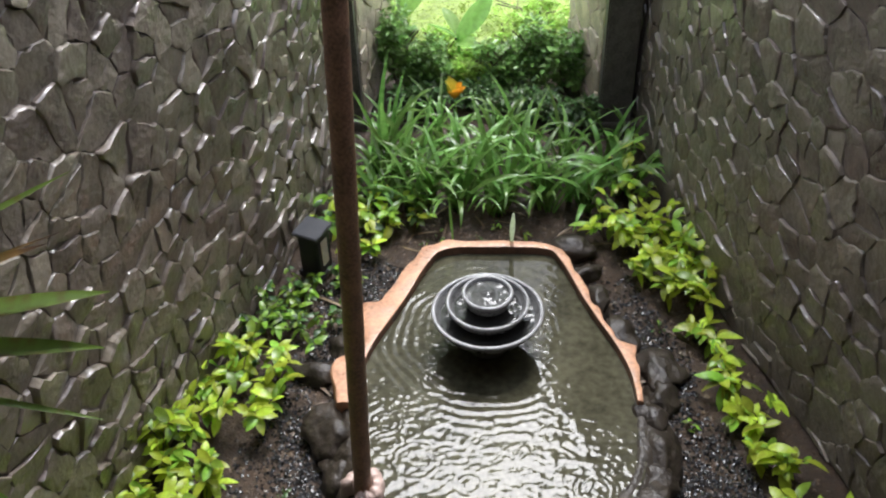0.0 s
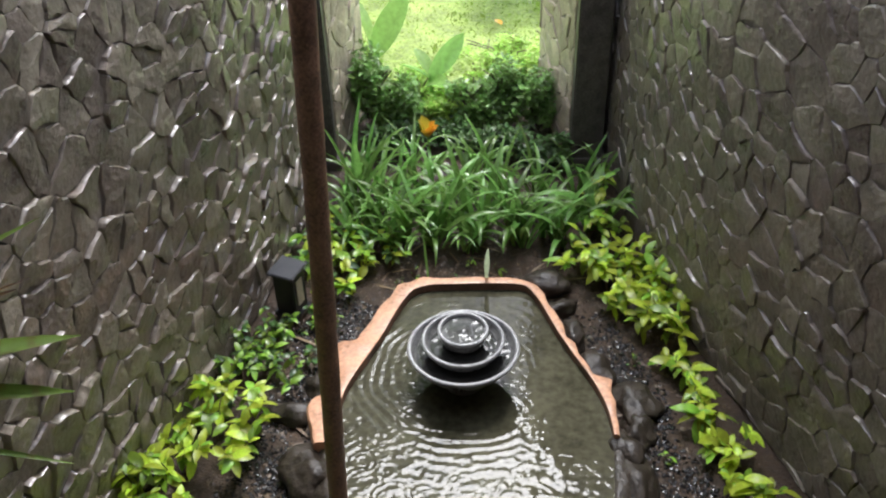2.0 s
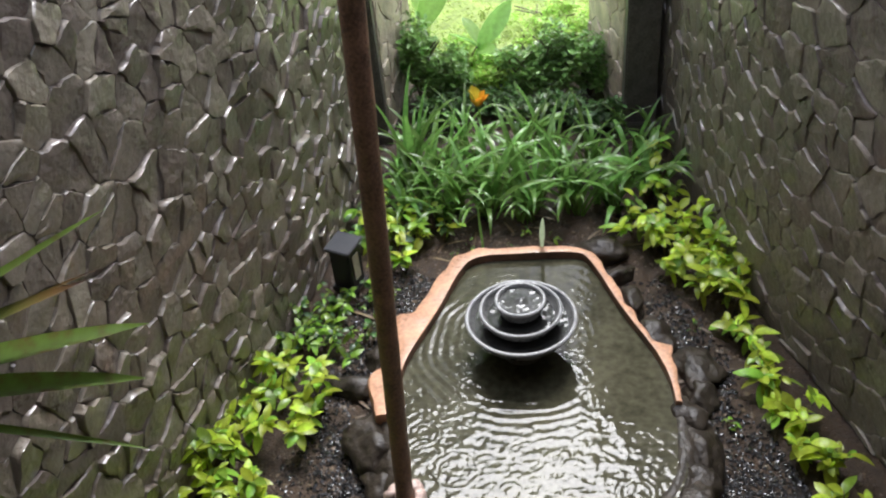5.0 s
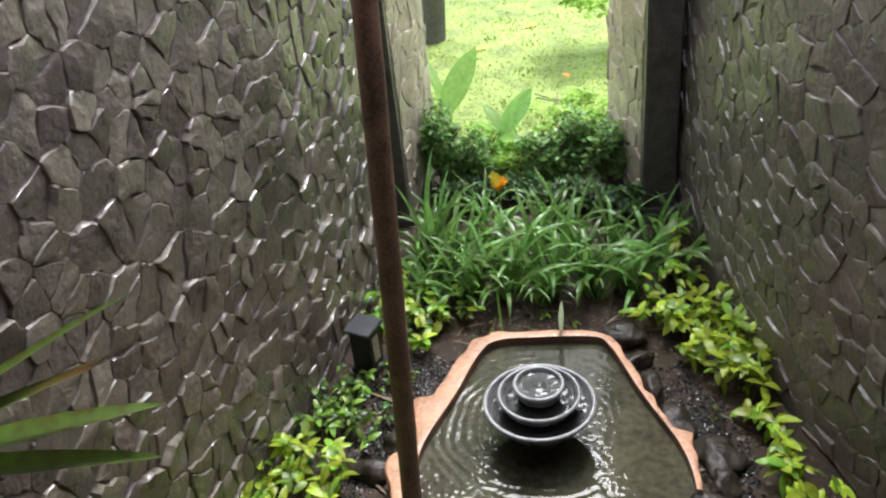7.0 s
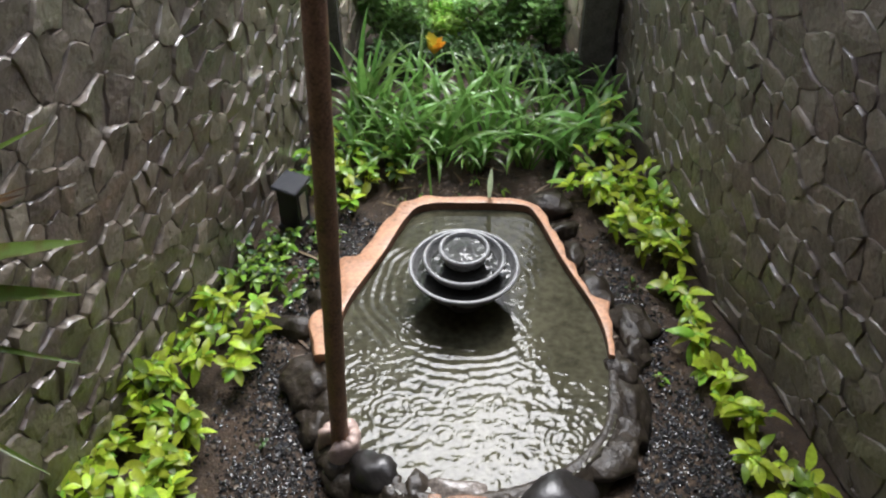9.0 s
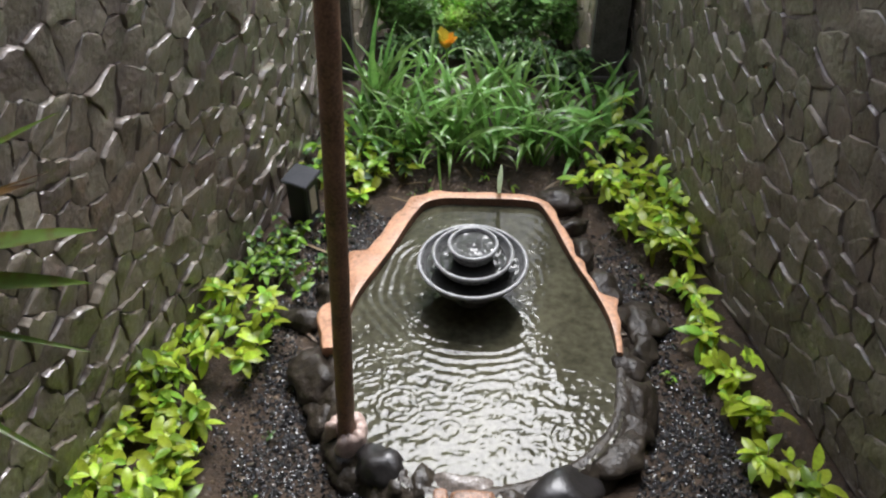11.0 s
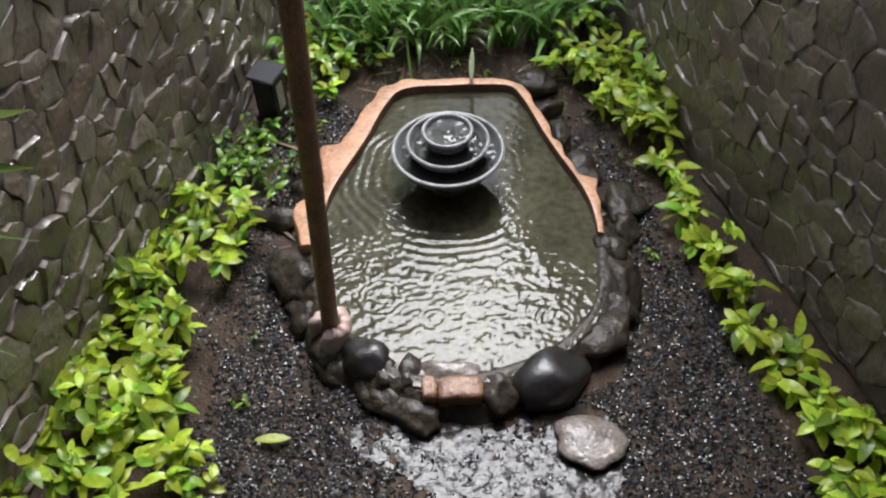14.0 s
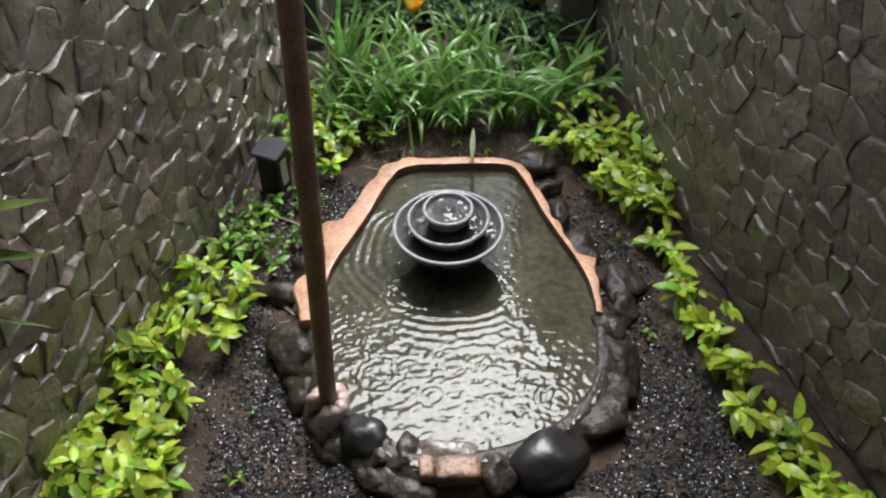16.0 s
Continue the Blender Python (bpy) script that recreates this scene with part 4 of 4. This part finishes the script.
# ---------------------------------------------------------------- garden beyond the opening
def leaf_cloud(name, count, centre, radii, size, material, g, lumps=9):
    """A crown of many small leaves, gathered in uneven lumps with gaps between."""
    lump = [(Vector((g.uniform(-1, 1), g.uniform(-1, 1), g.uniform(-0.8, 1))), g.uniform(0.35, 0.6)) for _ in range(lumps)]
    verts, faces = [], []
    for _ in range(count):
        c, r = g.choice(lump)
        d = Vector((g.gauss(0, 1), g.gauss(0, 1), g.gauss(0, 1))).normalized() * r * g.uniform(0.6, 1.0)
        p = c * 0.62 + d
        p = Vector((centre[0] + p.x * radii[0], centre[1] + p.y * radii[1], centre[2] + p.z * radii[2]))
        turn = Euler((g.uniform(-0.7, 0.7), g.uniform(-0.9, 0.5), g.uniform(0, 6.3))).to_matrix()
        s = size * g.uniform(0.7, 1.3)
        b = len(verts)
        verts += [tuple(p + turn @ Vector(q)) for q in ((0, 0, 0), (s * 0.5, -s * 0.26, s * 0.05), (s, 0, -s * 0.12), (s * 0.5, s * 0.26, s * 0.05))]
        faces += [(b, b + 1, b + 2), (b, b + 2, b + 3)]
    return mesh_of(name, verts, faces, material, False)


def bush(x, y, w, h, count, material, g, label, size=0.045):
    t = thing("hedge_bush", pose(x, y, -0.02), label, "bush", "hedge behind the opening")
    sv, sf = [], []
    for k in range(5):
        v, f = tube([Vector((0, 0, 0)), Vector((g.uniform(-0.4, 0.4) * w, g.uniform(-0.3, 0.3) * w, h * 0.5)), Vector((g.uniform(-0.8, 0.8) * w, g.uniform(-0.6, 0.6) * w, h * 0.9))], 0.006)
        sf += [tuple(i + len(sv) for i in q) for q in f]
        sv += v
    part("trunk", mesh_of("trunk", sv, sf, STEM), t)
    tagged(part("crown", leaf_cloud("crown", count, (0, 0, h * 0.55), (w, w * 0.8, h * 0.55), size, material, g), t), kind="stuff")
    return t


g = random.Random(51)
# one kind of bush; shade (DIM) or light (LIT) is put into its leaf colour
DIM = "small-leaved green bush beyond the opening, darkened as in shade"
LIT = "small-leaved green bush beyond the opening, brightened as in light"
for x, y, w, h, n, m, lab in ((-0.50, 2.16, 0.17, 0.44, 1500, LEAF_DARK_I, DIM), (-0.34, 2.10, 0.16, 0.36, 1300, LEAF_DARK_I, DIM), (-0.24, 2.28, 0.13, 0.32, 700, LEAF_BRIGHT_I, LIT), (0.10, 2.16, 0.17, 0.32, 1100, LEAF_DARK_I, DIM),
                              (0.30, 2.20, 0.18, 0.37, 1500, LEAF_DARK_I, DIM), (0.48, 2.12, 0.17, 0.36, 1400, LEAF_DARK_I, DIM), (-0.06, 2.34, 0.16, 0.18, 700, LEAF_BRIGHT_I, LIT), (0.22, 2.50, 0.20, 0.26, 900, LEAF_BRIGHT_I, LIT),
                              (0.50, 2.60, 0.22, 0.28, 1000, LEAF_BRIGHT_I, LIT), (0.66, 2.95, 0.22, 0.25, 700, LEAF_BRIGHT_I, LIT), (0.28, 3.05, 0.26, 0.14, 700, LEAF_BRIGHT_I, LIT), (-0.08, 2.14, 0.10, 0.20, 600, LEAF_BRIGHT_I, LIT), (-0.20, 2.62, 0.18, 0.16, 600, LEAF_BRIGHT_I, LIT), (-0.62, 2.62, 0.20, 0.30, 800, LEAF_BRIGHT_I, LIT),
                              (-0.02, 1.92, 0.18, 0.13, 700, LEAF_SHADED_I, DIM), (0.26, 1.86, 0.18, 0.14, 800, LEAF_SHADED_I, DIM), (0.48, 1.74, 0.14, 0.18, 800, LEAF_SHADED_I, DIM), (-0.36, 1.88, 0.18, 0.17, 900, LEAF_SHADED_I, DIM)):
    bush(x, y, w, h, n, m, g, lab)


def paddle_mesh(name, length, width):
    verts, faces, n = [], [], 8
    for i in range(n + 1):
        t = i / n
        w = width * 0.5 * math.sin(math.pi * min(1, 0.04 + 0.96 * t)) ** 0.65 if i < n else 0.001
        x, z = length * t, -0.18 * length * t * t
        verts += [(x, -w, z + 0.35 * w), (x, -w * 0.5, z + 0.12 * w), (x, 0, z), (x, w * 0.5, z + 0.12 * w), (x, w, z + 0.35 * w)]
    for i in range(n):
        for k in range(4):
            a = 5 * i + k
            faces.append((a, a + 5, a + 6, a + 1))
    return mesh_of(name, verts, faces, PADDLE, True)


PADDLES = [paddle_mesh("leaf", 0.32, 0.12), paddle_mesh("leaf", 0.20, 0.09), paddle_mesh("leaf", 0.46, 0.16)]


def canna(x, y, stem, leaves, label):
    t = thing("canna", pose(x, y, -0.03), label, "plant", "broad-leaved plants in the garden")
    v, f = tube([Vector((0, 0, 0)), Vector((0.01, 0, stem * 0.5)), Vector((0.0, 0.01, stem))], 0.012, 7)
    part("stem", mesh_of("stem", v, f, PADDLE), t)
    for k, (z, pitch, turn, which, roll) in enumerate(leaves):
        part("leaf", PADDLES[which], t, pose(0, 0, stem * z, 0, -pitch, turn) @ pose(0, 0, 0, roll))
    return t


canna(-0.50, 2.62, 0.30, ((0.9, 62, 12, 2, 62), (0.8, 82, 150, 2, 20), (0.4, 35, 200, 1, 20), (0.6, 40, 300, 1, -30)), "broad-leaved plant with tall pale green leaves")
canna(-0.15, 2.34, 0.28, ((0.95, 46, 20, 0, 70), (0.75, 4, 345, 1, -35), (0.9, 34, 165, 1, 25), (0.6, 8, 250, 1, 0), (1.0, 42, 120, 1, 10), (0.6, -10, 10, 1, -20), (0.8, 20, 200, 1, -30), (0.85, 25, 300, 1, 30), (0.5, 10, 60, 1, 0)), "broad-leaved plant with dark green leaves")


def flower():
    t = thing("orange_flower", pose(-0.155, 1.62, -0.02), "single yellow and orange bloom on a thin stalk", "flower")
    v, f = tube([Vector((0, 0, 0)), Vector((0.01, 0, 0.15)), Vector((0, 0, 0.27))], 0.005)
    part("stalk", mesh_of("stalk", v, f, LEAF_LIME), t)
    petal, bract = leaf_mesh("petal", 0.095, 0.065, FLOWER, 0.5, -0.15), leaf_mesh("bract", 0.12, 0.075, YELLOW, 0.4, -0.1)
    for k in range(4):
        part("petal", petal, t, pose(0, 0, 0.255, 0, -42 - 10 * (k % 2), -100 + 45 * k))
    for k in range(2):
        part("bract", bract, t, pose(0, 0, 0.255, 0, -60, 130 + 60 * k), "yellow-green bract")
    return t


flower()


def lawn_grass():
    g = random.Random(61)
    verts, faces = [], []
    for _ in range(26000):
        y = 2.4 + 6.0 * g.random() ** 1.4
        x = g.uniform(-0.35, 0.35) * (y + 2.0)
        tuft = 0.5 + 1.4 * max(0.0, noise.noise(Vector((x * 5, y * 5, 2))))
        h, a, w = g.uniform(0.012, 0.030) * tuft, g.uniform(0, 6.3), g.uniform(0.003, 0.006) * (1 + 0.2 * y)
        b = len(verts)
        dx, dy = math.cos(a), math.sin(a)
        verts += [(x - w * dx, y - w * dy, -0.032), (x + w * dx, y + w * dy, -0.032), (x - 0.5 * h * dy, y + 0.5 * h * dx, -0.032 + h)]
        faces.append((b, b + 1, b + 2))
    tagged(new("grass", mesh_of("grass", verts, faces, GRASS_I)), "short bright green lawn grass", "grass", kind="stuff")


lawn_grass()


def tree(x, y, height, crown_r, trunk_r, g, count, label, size=0.28, base=0.5):
    t = thing("tree", pose(x, y, -0.05), label, "tree", "trees beyond the lawn")
    pts = [Vector((0.25 * math.sin(i * 0.9 + x), 0.15 * math.sin(i * 1.3), height * 0.8 * i / 7)) if i else Vector((0, 0, 0)) for i in range(8)]
    v, f = tube(pts, trunk_r, 10)
    for k in range(7):
        a = 0.9 * k + x
        s = pts[3 + k % 4]
        e = s + Vector((crown_r * 0.7 * math.cos(a), crown_r * 0.7 * math.sin(a), height * 0.16))
        v2, f2 = tube([s, (s + e) / 2 + Vector((0, 0, 0.2)), e], trunk_r * 0.4, 6)
        f += [tuple(i + len(v) for i in q) for q in f2]
        v += v2
    part("trunk", mesh_of("trunk", v, f, BARK, True), t)
    tagged(part("crown", leaf_cloud("crown", count, (0, 0, height * (base + 1) / 2), (crown_r, crown_r, height * (1 - base) * 0.6), size, LEAF_DARK_I, g, 16), t), kind="stuff")
    return t


g = random.Random(71)
# unseen trees, added to block low sky light and darken the pond's reflection
for x, y, h, r, tr in ((-6, 13.5, 10, 3.4, 0.22), (-1.5, 15, 11.5, 3.6, 0.25), (3.2, 14, 10.5, 3.4, 0.24), (8, 13, 10, 3.4, 0.2), (-11, 12, 9, 3.4, 0.2)):
    tree(x, y, h, r, tr, g, 5200, "tall broad-leaved tree added out of view to block low sky", base=0.12)
tree(-0.745, 4.75, 5.5, 1.5, 0.13, g, 1200, "mossy-trunked tree on the lawn", 0.16, 0.8)


def drooping_branch():
    t = thing("overhanging_shrub", pose(1.25, 4.3, -0.05), "light green shrub with drooping leafy twigs", "bush", "hedge behind the opening")
    v, f = [], []
    for k in range(6):
        e = Vector((g.uniform(-0.75, -0.2), g.uniform(-0.35, 0.35), g.uniform(0.35, 0.9)))
        v2, f2 = tube([Vector((0, 0, 0)), Vector((e.x * 0.3, e.y * 0.3, 0.9)), e], 0.012)
        f += [tuple(i + len(v) for i in q) for q in f2]
        v += v2
    part("trunk", mesh_of("trunk", v, f, STEM), t)
    tagged(part("crown", leaf_cloud("crown", 1500, (-0.74, 0, 0.56), (0.50, 0.4, 0.30), 0.07, LEAF_BRIGHT_I, g, 12), t), kind="stuff")


drooping_branch()
fallen = new("fallen_leaf", leaf_mesh("fallen_leaf", 0.115, 0.035, LEAF_GOLD, 0.2, 0.05))
fallen.matrix_basis = pose(-0.645, -1.10, 0.012, 0, 0, 3)
tagged(fallen, "yellow-green leaf fallen on the black gravel", "leaf")


def frond_material():
    """Green leaflet that yellows and browns towards its tip."""
    m = mat("palm_leaflet_aged", (0.10, 0.19, 0.035), 0.3, vary=0.3, scale=9)
    n, l = m.node_tree.nodes, m.node_tree.links
    tc, sep, ramp = n.new("ShaderNodeTexCoord"), n.new("ShaderNodeSeparateXYZ"), n.new("ShaderNodeValToRGB")
    l.new(tc.outputs["Generated"], sep.inputs[0])
    l.new(sep.outputs[0], ramp.inputs[0])
    e = ramp.color_ramp.elements
    e[0].position, e[0].color = 0.35, (0.09, 0.18, 0.03, 1)
    e[1].position, e[1].color = 0.97, (0.09, 0.05, 0.032, 1)
    mid, late = e.new(0.7), e.new(0.9)
    mid.color, late.color = (0.13, 0.16, 0.035, 1), (0.20, 0.11, 0.035, 1)
    l.new(ramp.outputs[0], n["Principled BSDF"].inputs["Base Color"])
    return m


def palm():
    aged = frond_material()
    t = thing("potted_palm", pose(-0.95, -2.0, -0.01), "tall thin palm with green and browning leaflets", "plant")
    crown = Vector((0.20, 0.05, 1.95))
    v, f = tube([Vector((0, 0, 0)), Vector((0.0, 0.0, 0.9)), Vector((0.08, 0.03, 1.6)), crown], 0.016, 8)
    part("stem", mesh_of("stem", v, f, LEAF_DARK), t)
    for tip, width, material in (((-0.381, -1.921, 2.006), 0.036, PALM), ((-0.382, -1.958, 1.968), 0.034, PALM), ((-0.377, -2.006, 1.921), 0.011, PALM), ((-0.392, -2.094, 1.862), 0.012, PALM),
                                 ((-0.433, -1.912, 2.054), 0.026, aged), ((-0.425, -1.90, 2.058), 0.010, aged), ((-0.42, -1.86, 2.10), 0.02, PALM), ((-0.44, -2.17, 1.83), 0.02, PALM)):
        way = Vector(tip) + Vector((-0.010, 0.010, 0.022)) - Vector((-0.95, -2.0, -0.01)) - crown
        me = leaf_mesh("leaflet", way.length, width, material, 0.35, 0.06, 10)
        part("leaflet", me, t, Matrix.Translation(crown) @ way.to_track_quat("X", "Z").to_matrix().to_4x4())
    return t


palm()


POND_HALF = [(0.5, -1.02), (0.62, -0.6), (0.62, -0.2), (0.50, 0.0), (0.40, 0.3), (0.34, 0.6)]


def litter():
    """Bits of bark, dead leaf and clods lying on the soil behind the pond and under the plants."""
    g = random.Random(81)
    verts, faces = [], []
    for _ in range(9000):
        y = g.uniform(-1.6, 1.8)
        x = g.uniform(lerp_line(LEFT, y) + 0.05, lerp_line(RIGHT, y) - 0.05)
        if inside(inner, x, y) or inside(PUDDLE_EDGE, x, y) or (abs(x) < lerp_line(POND_HALF, y) and -1.02 < y < 0.6):
            continue
        r, a = 0.003 + 0.011 * g.random() ** 2.5, g.uniform(0, 6.3)
        k = g.uniform(0.3, 0.7)
        z = soil_height(x, y)
        b = len(verts)
        for q in range(5):
            c = a + 1.2566 * q
            verts.append((x + r * math.cos(c) * (k if q % 2 else 1), y + r * math.sin(c), z + g.uniform(0.0, 0.004)))
        verts.append((x, y, z + r * g.uniform(0.3, 0.8)))
        faces += [(b + q, b + (q + 1) % 5, b + 5) for q in range(5)]
    tagged(new("litter", mesh_of("litter", verts, faces, LITTER)), "dead leaf bits and clods on the wet soil", "litter", kind="stuff")


litter()

for x, y, turn in ((-0.36, 4.4, 30), (0.15, 4.9, 200), (0.35, 3.7, 110)):
    ob = new("fallen_leaf", leaf_mesh("fallen_leaf", 0.12, 0.05, FLOWER, 0.3, 0.05))
    ob.matrix_basis = pose(x, y, -0.012, 0, 0, turn)
    tagged(ob, "orange leaf fallen on the lawn", "leaf", "leaves on the lawn")

DRY = [strap_mesh("dead_blade", ln, 0.012, b, DEAD) for ln, b in ((0.22, 0.5), (0.16, 0.9), (0.28, 0.3))]
g = random.Random(91)
for k in range(34):
    x, y = g.uniform(-0.62, 0.62), g.uniform(0.62, 1.0)
    if k > 24:
        x, y = g.choice((-0.62, 0.66)) + g.uniform(-0.06, 0.06), g.uniform(-0.3, 0.5)
    ob = new("dead_blade", g.choice(DRY))
    ob.matrix_basis = pose(x, y, soil_height(x, y) + 0.006, 0, g.uniform(74, 84), g.uniform(0, 360))
    tagged(ob, "brown dead strap leaf lying on the soil", "dead leaf", "dead leaves on the soil")

# ---------------------------------------------------------------- the stones of the walls
for wall, pieces, stone in WALLS:
    for _, m, sv, sf in pieces:
        part("stone", stone_mesh("stone", sv, sf, stone), wall, m)
